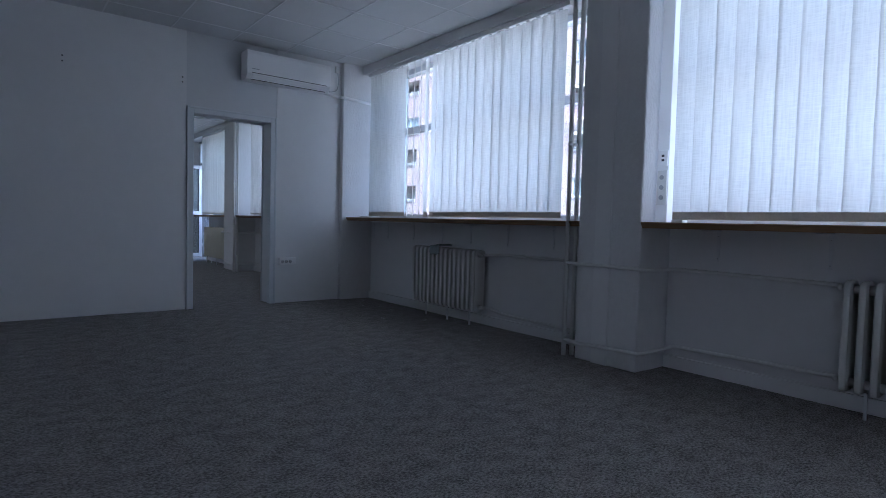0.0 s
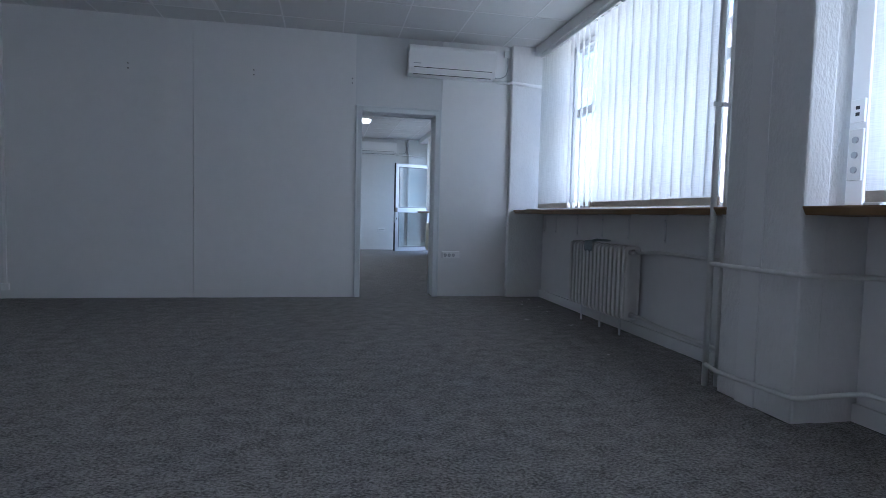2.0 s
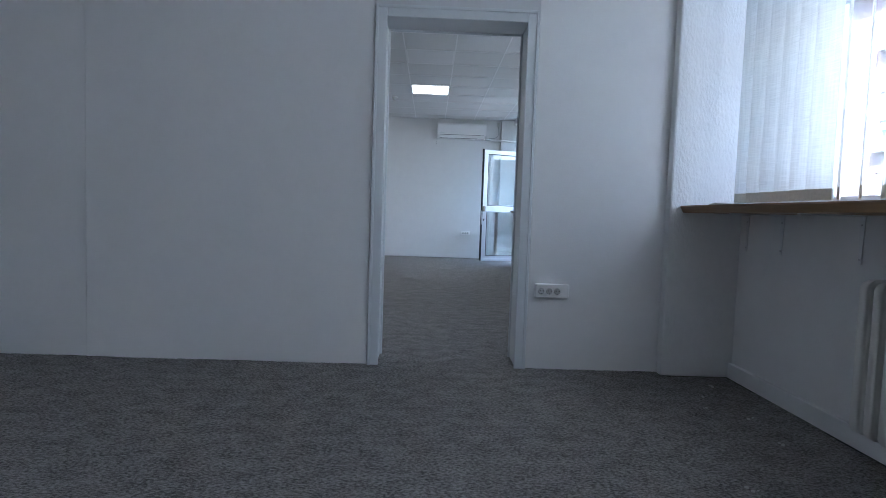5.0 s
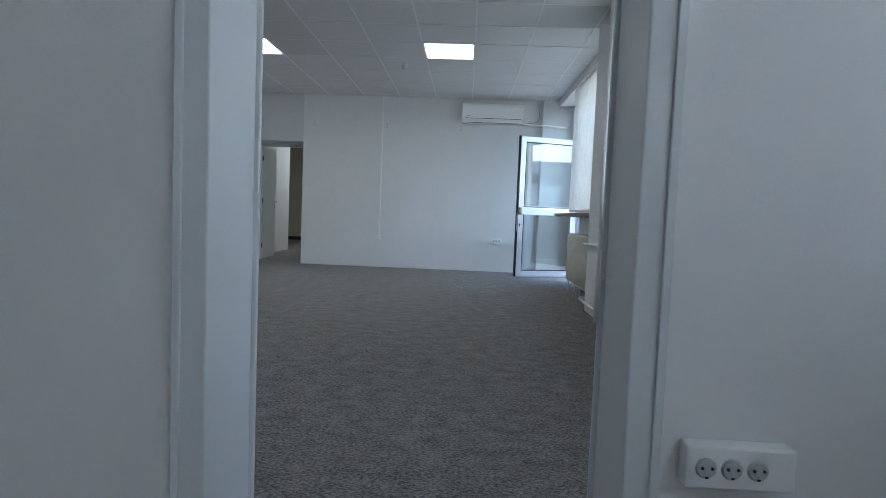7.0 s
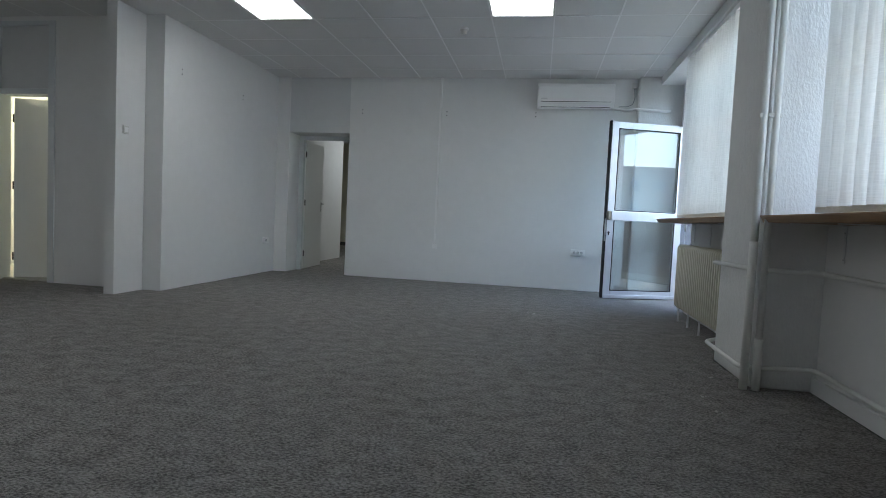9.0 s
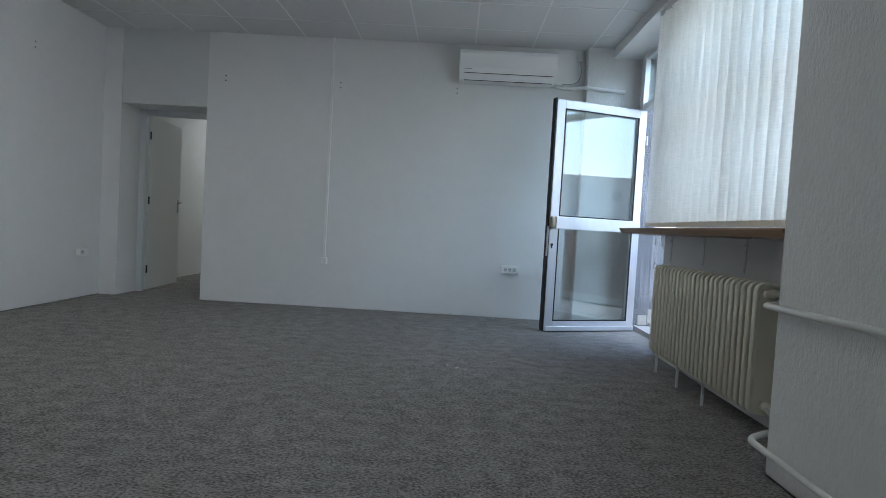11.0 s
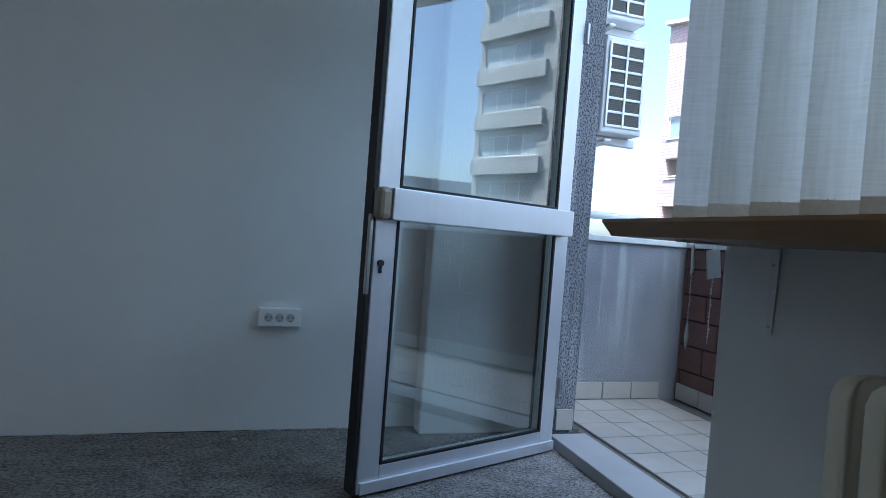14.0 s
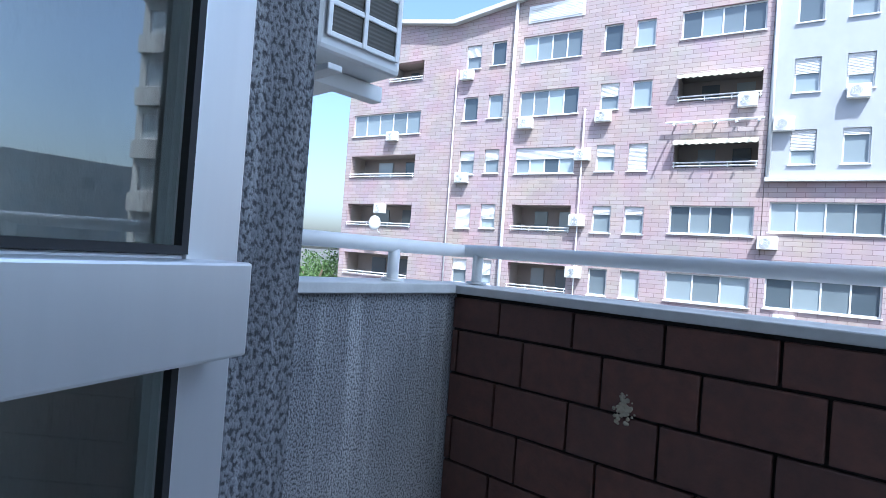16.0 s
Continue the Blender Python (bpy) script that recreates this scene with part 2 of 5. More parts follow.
def carpet_material():
    mat = material("grey loop carpet", (0.135, 0.130, 0.128), 0.98, amount=0.0, bump=0.0)
    nt = mat.node_tree
    n, l = nt.nodes, nt.links
    b = n["Principled BSDF"]
    b.inputs["Specular IOR Level"].default_value = 0.1
    geo = n.new("ShaderNodeNewGeometry")
    mp = n.new("ShaderNodeMapping")
    mp.inputs["Scale"].default_value = (0.9, 1.25, 1.0)
    l.new(geo.outputs["Position"], mp.inputs["Vector"])

    def tex(scale, detail, src):
        t = n.new("ShaderNodeTexNoise")
        t.inputs["Scale"].default_value = scale
        t.inputs["Detail"].default_value = detail
        l.new(src, t.inputs["Vector"])
        return t.outputs[0]

    fine = tex(240, 2, geo.outputs["Position"])
    tuft = tex(85, 3, geo.outputs["Position"])
    blot = tex(10, 5, mp.outputs[0])
    wide = tex(0.55, 2, geo.outputs["Position"])
    ramp = n.new("ShaderNodeValToRGB")
    ramp.color_ramp.elements[0].position, ramp.color_ramp.elements[1].position = 0.25, 0.77
    ramp.color_ramp.elements[0].color = (0.12, 0.114, 0.108, 1)
    ramp.color_ramp.elements[1].color = (0.495, 0.468, 0.44, 1)

    def mix(a, c, w):
        m1 = n.new("ShaderNodeMath")
        m1.operation = "MULTIPLY_ADD"
        sub = n.new("ShaderNodeMath")
        sub.operation = "SUBTRACT"
        sub.inputs[1].default_value = 0.5
        l.new(c, sub.inputs[0])
        l.new(sub.outputs[0], m1.inputs[0])
        m1.inputs[1].default_value = w
        l.new(a, m1.inputs[2])
        return m1.outputs[0]

    mf = n.new("ShaderNodeMapping")
    mf.inputs["Scale"].default_value = (1.0, 1.5, 1.0)
    l.new(geo.outputs["Position"], mf.inputs["Vector"])
    fleck = tex(42, 3, mf.outputs[0])
    lean = n.new("ShaderNodeMapping")
    lean.inputs["Rotation"].default_value = (0, 0, radians(32))
    lean.inputs["Scale"].default_value = (0.7, 1.5, 1.0)
    l.new(geo.outputs["Position"], lean.inputs["Vector"])
    pile = tex(95, 2, lean.outputs[0])
    v = mix(fine, tuft, 0.8)
    v = mix(v, pile, 1.0)
    v = mix(v, fleck, 0.45)
    v = mix(v, blot, 0.48)
    v = mix(v, wide, 0.10)
    l.new(v, ramp.inputs[0])
    l.new(ramp.outputs[0], b.inputs["Base Color"])
    bp = n.new("ShaderNodeBump")
    bp.inputs["Strength"].default_value = 0.9
    bp.inputs["Distance"].default_value = 0.010
    l.new(v, bp.inputs["Height"])
    l.new(bp.outputs[0], b.inputs["Normal"])
    return mat


CARPET = carpet_material()


# ---------------------------------------------------------------- mesh tools
def box(bm, x0, x1, y0, y1, z0, z1, bevel=0.0, turn=None):
    """A box, its edges bevelled when asked; turn: a matrix laid on it."""
    m = Matrix.Translation(((x0 + x1) / 2, (y0 + y1) / 2, (z0 + z1) / 2)) @ Matrix.Diagonal((x1 - x0, y1 - y0, z1 - z0, 1))
    if turn is not None:
        m = turn @ m
    vs = bmesh.ops.create_cube(bm, size=1.0, matrix=m)["verts"]
    if bevel:
        es = list({e for v in vs for e in v.link_edges})
        bmesh.ops.bevel(bm, geom=es, offset=bevel, segments=2, profile=0.5, affect="EDGES", clamp_overlap=True)


def disc(bm, center, axis, r, depth, seg=20, r2=None):
    """A cylinder or cone round an axis."""
    q = Vector((0, 0, 1)).rotation_difference(Vector(axis)).to_matrix().to_4x4()
    bmesh.ops.create_cone(bm, cap_ends=True, segments=seg, radius1=r, radius2=r if r2 is None else r2, depth=depth,
                          matrix=Matrix.Translation(center) @ q)


def rounded(points, r, steps=5):
    """The line through the points with its corners rounded."""
    pts = [Vector(p) for p in points]
    out = [pts[0]]
    for a, b, c in zip(pts, pts[1:], pts[2:]):
        d1, d2 = (a - b), (c - b)
        k = min(r, d1.length * 0.45, d2.length * 0.45)
        p, q = b + d1.normalized() * k, b + d2.normalized() * k
        for i in range(steps + 1):
            s = i / steps
            out.append(p * (1 - s) ** 2 + b * 2 * s * (1 - s) + q * s ** 2)
    out.append(pts[-1])
    return out


def tube(bm, points, r, seg=10, bend=0.0):
    """A round tube swept along points."""
    pts = rounded(points, bend) if bend else [Vector(p) for p in points]
    rings, normal = [], None
    for i, p in enumerate(pts):
        d = (pts[min(i + 1, len(pts) - 1)] - pts[max(i - 1, 0)]).normalized()
        if normal is None:
            normal = d.orthogonal().normalized()
        normal = (normal - d * normal.dot(d)).normalized()
        side = d.cross(normal)
        rings.append([bm.verts.new(p + (normal * math.cos(a) + side * math.sin(a)) * r)
                      for a in (2 * math.pi * k / seg for k in range(seg))])
    for a, b in zip(rings, rings[1:]):
        for k in range(seg):
            bm.faces.new((a[k], a[(k + 1) % seg], b[(k + 1) % seg], b[k]))
    bm.faces.new(rings[0][::-1])
    bm.faces.new(rings[-1])


def extrude_outline(bm, outline, z0, z1):
    """A prism over a plan outline, counter-clockwise."""
    lo = [bm.verts.new((x, y, z0)) for x, y in outline]
    hi = [bm.verts.new((x, y, z1)) for x, y in outline]
    k = len(outline)
    for i in range(k):
        bm.faces.new((lo[i], lo[(i + 1) % k], hi[(i + 1) % k], hi[i]))
    bm.faces.new(lo[::-1])
    bm.faces.new(hi)


def mesh_of(name, bm, mat, smooth=False):
    me = bpy.data.meshes.new(name)
    bmesh.ops.recalc_face_normals(bm, faces=bm.faces)
    bm.to_mesh(me)
    bm.free()
    me.materials.append(mat)
    if smooth:
        me.shade_smooth()
    return me


def part(name, bm, mat, parent=None, label="", smooth=False):
    """Links a bmesh as one mesh object, under a thing or part when given."""
    ob = new(name, mesh_of(name, bm, mat, smooth))
    if parent is not None:
        ob.parent = parent
    if label:
        ob["label"] = label
    return ob


def share(name, me, parent, m=None):
    """One more object on a mesh that exists."""
    ob = new(name, me)
    ob.parent = parent
    if m is not None:
        ob.matrix_basis = m
    return ob


def thing(name, m, label, category, group=""):
    ob = new(name)
    ob.empty_display_size = 0.1
    ob.matrix_basis = m
    return tagged(ob, label, category, group)


def boxes(name, mat, spans, parent=None, bevel=0.0, label=""):
    bm = bmesh.new()
    for s in spans:
        box(bm, *s, bevel=bevel)
    return part(name, bm, mat, parent, label)


def structure(ob, label, category):
    return tagged(ob, label, category, kind="structure")


# ---------------------------------------------------------------- plan
H = 2.87            # ceiling
WA0, WA1 = 6.376, 6.63    # partition between the rooms
WC = 14.83          # end wall
XW = 3.98           # wall under the windows
XP = 3.62           # pillar faces
XO = 4.34           # outer face of the facade
XL = -4.7           # far side of the rooms
YB = -3.2           # behind the start
SILL = 1.0
SOFFIT = 2.765
GROUND = -7.5

# floor of both rooms and the corridor
bm = bmesh.new()
box(bm, XL - 0.2, 4.15, YB - 0.2, 22.4, -0.25, 0.0)
structure(part("floor", bm, CARPET), "grey mottled loop-pile carpet floor with pale crumbs", "floor")

# partition with its doorway
bm = bmesh.new()
box(bm, XL, 0.137, WA0 + 0.012, WA1, 0, H)
box(bm, 0.137, 0.145, WA0 + 0.03, WA1, 0, H)
box(bm, 0.145, 1.80, WA0, WA1, 0, H)
box(bm, 2.76, XO, WA0, WA1, 0, H)
wall_mid = structure(part("wall_partition", bm, PAINT), "white painted partition wall with a doorway", "wall")
bm = bmesh.new()
box(bm, 1.80, 2.76, WA0 + 0.008, WA1, 2.11, H)
structure(part("wall_door_infill", bm, PAINT_GREY), "greyish infill panel above the doorway", "wall")
structure(boxes("wall_back", PAINT, [(XL, XO, YB - 0.2, YB, 0, H)]), "plain white wall", "wall")
structure(boxes("wall_far_side", PAINT, [(XL - 0.2, XL, YB - 0.2, 17.6, 0, H)]), "plain white wall", "wall")

structure(boxes("wall_first_room_side", PAINT, [(-1.96, -1.76, YB, WA0 + 0.010, 0, H - 0.008)]), "plain white wall", "wall")

# end wall with the passage to the corridor
bm = bmesh.new()
box(bm, -0.435, 4.128, WC, 15.25, 0, H)
box(bm, -1.555, -1.36, WC, 15.25, 0, H)
structure(part("wall_end", bm, PAINT), "white painted end wall", "wall")
bm = bmesh.new()
box(bm, -1.36, -0.435, WC + 0.01, 15.25, 2.075, H)
structure(part("wall_passage_infill", bm, PAINT_GREY), "greyish infill panel above the passage", "wall")
# side wall, its step and the short nib
bm = bmesh.new()
box(bm, -1.75, -1.555, 12.26, 15.25, 0, H)
structure(part("wall_side", bm, PAINT), "long white painted side wall", "wall")
bm = bmesh.new()
box(bm, -1.88, -1.77, 11.85, 12.26, 0, H - 0.002)
structure(part("wall_nib", bm, PAINT), "short white wall nib", "wall")
bm = bmesh.new()
box(bm, -2.85, -1.75, 12.262, 12.40, 0, H)
box(bm, XL, -3.62, 12.262, 12.40, 0, H)
box(bm, -3.62, -2.85, 12.262, 12.40, 2.82, H)
structure(part("wall_recess", bm, PAINT), "white recessed wall with a doorway", "wall")

# closets beyond the doorways
bm = bmesh.new()
box(bm, XL, -1.75, 14.4, 14.5, 0, H)
box(bm, -1.85, -1.752, 12.40, 14.4, 0, H)
structure(part("wall_side_room", bm, CREAM), "cream painted wall of a side room", "wall")
bm = bmesh.new()
box(bm, XL, -1.85, 12.30, 14.4, 0.0, 0.012)
structure(part("floor_side_room", bm, TILE), "pale tiled floor of a side room", "floor")
bm = bmesh.new()
box(bm, -3.4, 1.4, 22.2, 22.4, 0, H)
box(bm, 1.2, 1.4, 15.25, 22.2, 0, H)
box(bm, -3.4, -3.2, 15.25, 22.2, 0, H)
box(bm, -1.95, -1.555, 15.25, 15.35, 0, H)
structure(part("wall_corridor", bm, CREAM), "cream painted corridor wall", "wall")
structure(boxes("wall_corridor_side", PAINT, [(-1.82, -1.65, 15.352, 17.95, 0, H)]), "white painted corridor wall", "wall")

# window side
bm = bmesh.new()
box(bm, XW, XO, YB, 2.25, 0, SILL - 0.02)
box(bm, XW, XO, 2.76, 6.376, 0, SILL - 0.02)
box(bm, XW, XO, WA1, 10.45, 0, SILL - 0.02)
box(bm, XW, XO, 10.95, 13.38, 0, SILL - 0.02)
structure(part("wall_window_side", bm, PAINT), "white painted wall under the windows", "wall")
bm = bmesh.new()
box(bm, 3.82, XO, YB, 6.376, SOFFIT, H + 0.1)
box(bm, 3.82, XO, WA1, 14.0, SOFFIT, H + 0.1)
box(bm, 3.82, 4.306, 14.0, 14.598, SOFFIT, H + 0.1)
box(bm, 3.82, 4.128, 14.598, WC, SOFFIT, H + 0.1)
structure(part("wall_lintel", bm, PAINT), "white painted beam above the windows", "wall")
for y0, y1, notch in ((2.25, 2.76, 0.14), (10.45, 11.12, 0.0)):
    bm = bmesh.new()
    if notch:
        box(bm, XP, 3.76, y0, y1, 0, H, bevel=0.012)
        box(bm, 3.75, XO, y0 + 0.004, y1 - 0.002, 0, 0.965)
        box(bm, 3.75, XO, y0 + notch, y1 - 0.002, 0.96, H)
    else:
        box(bm, XP, XO, y0, y1, 0, H, bevel=0.012)
    structure(part("wall_pillar", bm, PLASTER), "rough white plastered pillar between windows", "wall")
for y0, y1, x1 in ((6.30, 6.376, XO), (WC - 0.12, WC, 4.128)):
    bm = bmesh.new()
    box(bm, 3.555, x1, y0, y1, 0, H, bevel=0.01)
    structure(part("wall_corner_pillar", bm, PLASTER), "rough white plastered corner pillar", "wall")
bm = bmesh.new()
box(bm, 3.555, XO, WA1, WA1 + 0.09, 0, H, bevel=0.01)
structure(part("wall_corner_pillar", bm, PLASTER), "rough white plastered corner pillar", "wall")


# ceilings: one mesh each, tiles with grooves between
def tiled_ceiling(name, x0, x1, y0, y1, gx, gy, px, py, holes=()):
    bm = bmesh.new()
    box(bm, x0, x1, y0, y1, H + 0.012, H + 0.06)
    rng = random.Random(4)
    i0, i1 = math.floor((x0 - gx) / px), math.ceil((x1 - gx) / px)
    j0, j1 = math.floor((y0 - gy) / py), math.ceil((y1 - gy) / py)
    for i in range(i0, i1):
        for j in range(j0, j1):
            if (i, j) in holes:
                continue
            a, b = max(x0, gx + i * px + 0.005), min(x1, gx + (i + 1) * px - 0.005)
            c, d = max(y0, gy + j * py + 0.005), min(y1, gy + (j + 1) * py - 0.005)
            if b - a < 0.02 or d - c < 0.02:
                continue
            drop = rng.choice((0, 0, 0.001, 0.002, 0.004))
            box(bm, a, b, c, d, H - drop, H + 0.011)
    grid = bmesh.new()
    for i in range(i0, i1 + 1):
        x = gx + i * px
        if x0 < x < x1:
            box(grid, x - 0.007, x + 0.007, y0, y1, H - 0.0055, H + 0.002)
    for j in range(j0, j1 + 1):
        y = gy + j * py
        if y0 < y < y1:
            box(grid, x0, x1, y - 0.007, y + 0.007, H - 0.0050, H + 0.002)
    structure(part(name + "_grid", grid, GRIDBAR), "thin white bars of the suspended ceiling", "trim")
    return structure(part(name, bm, CEILTILE), "white mineral-fibre suspended ceiling tiles", "ceiling")


tiled_ceiling("ceiling_1", XL, 3.82, YB, WA0 + 0.06, 1.655, 5.39, 0.6, 0.625, {(-3, 0)})
tiled_ceiling("ceiling_2", XL, 3.82, WA1 - 0.05, WC + 0.06, 1.79, 11.82, 0.6, 0.63, {(0, 0), (-4, 0), (0, -3), (-4, -5), (-8, -5)})
bm = bmesh.new()
box(bm, -3.4, 1.4, 15.25, 22.4, H, H + 0.06)
box(bm, XL, -1.75, 12.40, 14.5, H, H + 0.06)
structure(part("ceiling_3", bm, CEILTILE), "plain white ceiling", "ceiling")

# ---------------------------------------------------------------- door frames and doors
def door_frame(name, x0, x1, y0, y1, top, width=0.055, proud=0.012, label="pale grey painted door frame"):
    """Lining through the wall with a casing on both faces; x0..x1 is the clear opening."""
    bm = bmesh.new()
    for a, b in ((x0 - 0.03, x0), (x1, x1 + 0.03)):
        box(bm, a, b, y0, y1, 0, top + 0.03, bevel=0.003)
    box(bm, x0, x1, y0, y1, top, top + 0.03, bevel=0.003)
    for ya, yb in ((y0 - proud, y0), (y1, y1 + proud)):
        box(bm, x0 - width, x0 + 0.012, ya, yb, 0, top + width, bevel=0.004)
        box(bm, x1 - 0.012, x1 + width, ya, yb, 0, top + width, bevel=0.004)
        box(bm, x0 + 0.012, x1 - 0.012, ya, yb, top - 0.012, top + width, bevel=0.004)
    for ya, yb in ((y0 - proud - 0.008, y0 - proud), (y1 + proud, y1 + proud + 0.008)):
        box(bm, x0 - width, x0 - width + 0.018, ya, yb, 0, top + width, bevel=0.003)
        box(bm, x1 + width - 0.018, x1 + width, ya, yb, 0, top + width, bevel=0.003)
        box(bm, x0 - width + 0.018, x1 + width - 0.018, ya, yb, top + width - 0.018, top + width, bevel=0.003)
    return structure(part(name, bm, FRAMEPAINT), label, "door frame")


door_frame("door_1", 1.86, 2.70, WA0, WA1, 2.055)


def lever(parent, x, y, z, side):
    """Lever handle with its plate, on the face that looks along side * y."""
    bm = bmesh.new()
    box(bm, x - 0.02, x + 0.02, y, y + side * 0.006, z - 0.13, z + 0.04, bevel=0.002)
    tube(bm, [(x, y + side * 0.006, z), (x, y + side * 0.05, z), (x - 0.115, y + side * 0.05, z)], 0.009, 10, 0.015)
    disc(bm, (x, y + side * 0.008, z - 0.09), (0, 1, 0), 0.009, 0.008)
    return part("door_handle", bm, CHROME, parent, "brushed metal lever handle", True)


def flush_door(name, m, width, label, handle=True):
    d = thing(name, m, label, "door")
    bm = bmesh.new()
    box(bm, 0, width, -0.02, 0.02, 0.008, 2.03, bevel=0.003)
    part("leaf", bm, DOORPAINT, d)
    for z in (0.25, 1.05, 1.8):
        bm = bmesh.new()
        disc(bm, (-0.006, -0.024, z), (0, 0, 1), 0.008, 0.09, 12)
        part("hinge", bm, DARK, d, "dark metal hinge")
    if handle:
        lever(d, width - 0.06, -0.02, 1.05, -1)
        lever(d, width - 0.06, 0.02, 1.05, 1)
    return d


# passage door, swung into the corridor
bm = bmesh.new()
for a, b in ((-1.36, -1.29), (-0.505, -0.435)):
    box(bm, a, b, 15.20, 15.262, 0, 2.075, bevel=0.004)
box(bm, -1.29, -0.505, 15.20, 15.262, 2.01, 2.075, bevel=0.004)
structure(part("door_2", bm, FRAMEPAINT), "white painted door frame at the end of a passage", "door frame")
flush_door("interior_door", pose(-1.31, 15.30, 0, 0, 0, 93.5), 0.84, "white painted flush door standing open into a corridor")
bm = bmesh.new()
box(bm, -3.2, 1.2, 22.185, 22.2, 0, 0.10, bevel=0.003)
structure(part("baseboard", bm, DARK), "dark skirting along the corridor wall", "baseboard")

# side room doorway with its glazed-over panel above
bm = bmesh.new()
for a, b in ((-3.62, -3.55), (-2.93, -2.85)):
    box(bm, a, b, 12.25, 12.402, 0, 2.82, bevel=0.004)
box(bm, -3.55, -2.93, 12.25, 12.402, 2.04, 2.10, bevel=0.004)
box(bm, -3.55, -2.93, 12.25, 12.402, 2.77, 2.82, bevel=0.004)
structure(part("door_3", bm, FRAMEPAINT), "white painted door frame with a panel above", "door frame")
structure(boxes("wall_panel", PAINT_GREY, [(-3.55, -2.93, 12.29, 12.32, 2.10, 2.77)]), "greyish panel above a doorway", "wall")
flush_door("interior_door", pose(-3.53, 12.43, 0, 0, 0, 21), 0.60, "cream-lit white flush door standing open into a side room", handle=False)

# ---------------------------------------------------------------- windows
def window(name, y0, y1, mullions, transom=2.05):
    """Aluminium window in the facade with its glass."""
    x0, x1 = 4.10, 4.18
    z0, z1 = SILL + 0.005, SOFFIT
    w = structure(new(name), "aluminium framed window behind vertical blinds", "window")
    bm = bmesh.new()
    box(bm, x0, x1, y0, y1, z0, z0 + 0.06, bevel=0.004)
    box(bm, x0, x1, y0, y1, z1 - 0.06, z1, bevel=0.004)
    ys = [y0 + 0.03] + list(mullions) + [y1 - 0.03]
    for y in ys:
        box(bm, x0, x1, y - 0.03, y + 0.03, z0 + 0.06, z1 - 0.06, bevel=0.004)
    for a, b in zip(ys, ys[1:]):
        box(bm, x0 + 0.01, x1 - 0.01, a + 0.03, b - 0.03, transom - 0.04, transom + 0.04, bevel=0.004)
    part("window_frame", bm, ALU, w)
    for a, b in zip(ys, ys[1:]):
        for c, d in ((z0 + 0.06, transom - 0.04), (transom + 0.04, z1 - 0.06)):
            bm = bmesh.new()
            box(bm, 4.135, 4.141, a + 0.03, b - 0.03, c, d)
            pane = part("pane", bm, GLASS, w)
            pane.visible_shadow = False
    bm = bmesh.new()
    box(bm, 4.19, XO + 0.04, y0, y1, SILL - 0.02, SILL + 0.01, bevel=0.003)
    part("window_sill", bm, CAP, w)
    return w


window("window_1", YB, 2.39, (-1.4, 0.4))
window("window_2", 2.76, 6.30, (3.9, 5.85))
window("window_3", WA1 + 0.09, 10.45, (8.4,))
window("window_4", 11.12, 13.38, (12.2,))

# frame of the balcony door with its light above
w = structure(new("door_4"), "aluminium balcony door frame with a light above", "door frame")
bm = bmesh.new()
box(bm, 4.08, 4.18, 13.38, 13.44, 0.0, SOFFIT, bevel=0.004)
box(bm, 4.08, 4.131, 14.50, 14.60, 0.0, SOFFIT, bevel=0.004)
box(bm, 4.09, 4.17, 13.44, 14.50, 2.20, 2.27, bevel=0.004)
box(bm, 4.09, 4.17, 13.44, 14.50, SOFFIT - 0.05, SOFFIT, bevel=0.004)
part("door_frame", bm, ALU, w)
bm = bmesh.new()
box(bm, 4.128, 4.134, 13.44, 14.50, 2.27, SOFFIT - 0.05)
pane = part("pane", bm, GLASS, w)
pane.visible_shadow = False
bm = bmesh.new()
box(bm, 4.15, XO, 13.38, 14.54, -0.25, 0.05, bevel=0.004)
structure(part("door_threshold", bm, CONCRETE), "worn concrete step to the balcony", "threshold")

# ---------------------------------------------------------------- open balcony door
LEAF_TURN = math.degrees(math.atan2(14.135 - 14.483, 3.153 - 4.108))
bd = thing("balcony_door", pose(4.108, 14.483, 0, 0, 0, LEAF_TURN), "aluminium glazed balcony door standing open into the room", "door")
LW, LT = 1.015, 0.055
bm = bmesh.new()
box(bm, 0, 0.085, -LT / 2, LT / 2, 0.012, 2.19, bevel=0.004)
box(bm, LW - 0.10, LW - 0.012, -LT / 2, LT / 2, 0.012, 2.19, bevel=0.004)
box(bm, 0.085, LW - 0.10, -LT / 2, LT / 2, 2.11, 2.19, bevel=0.004)
box(bm, 0.085, LW - 0.10, -LT / 2, LT / 2, 0.012, 0.105, bevel=0.004)
box(bm, 0.085, LW - 0.10, -LT / 2 + 0.004, LT / 2 - 0.004, 1.0, 1.10, bevel=0.003)
part("leaf_frame", bm, ALU, bd)
bm = bmesh.new()
box(bm, 0.035, LW - 0.045, LT / 2 - 0.002, LT / 2 + 0.055, 0.983, 1.095, bevel=0.004)
bar = part("push_bar", bm, ALU, bd, "broad brushed aluminium push bar")
bm = bmesh.new()
box(bm, LW - 0.045, LW + 0.008, LT / 2 - 0.002, LT / 2 + 0.055, 0.983, 1.095, bevel=0.018)
part("end_cap", bm, BRONZE, bar, "beige rounded end cap")
bm = bmesh.new()
box(bm, LW - 0.012, LW + 0.006, -LT / 2 - 0.004, LT / 2 - 0.004, 0.012, 2.2, bevel=0.003)
part("edge_gasket", bm, RUBBER, bd, "black rubber edge gasket")
bm = bmesh.new()
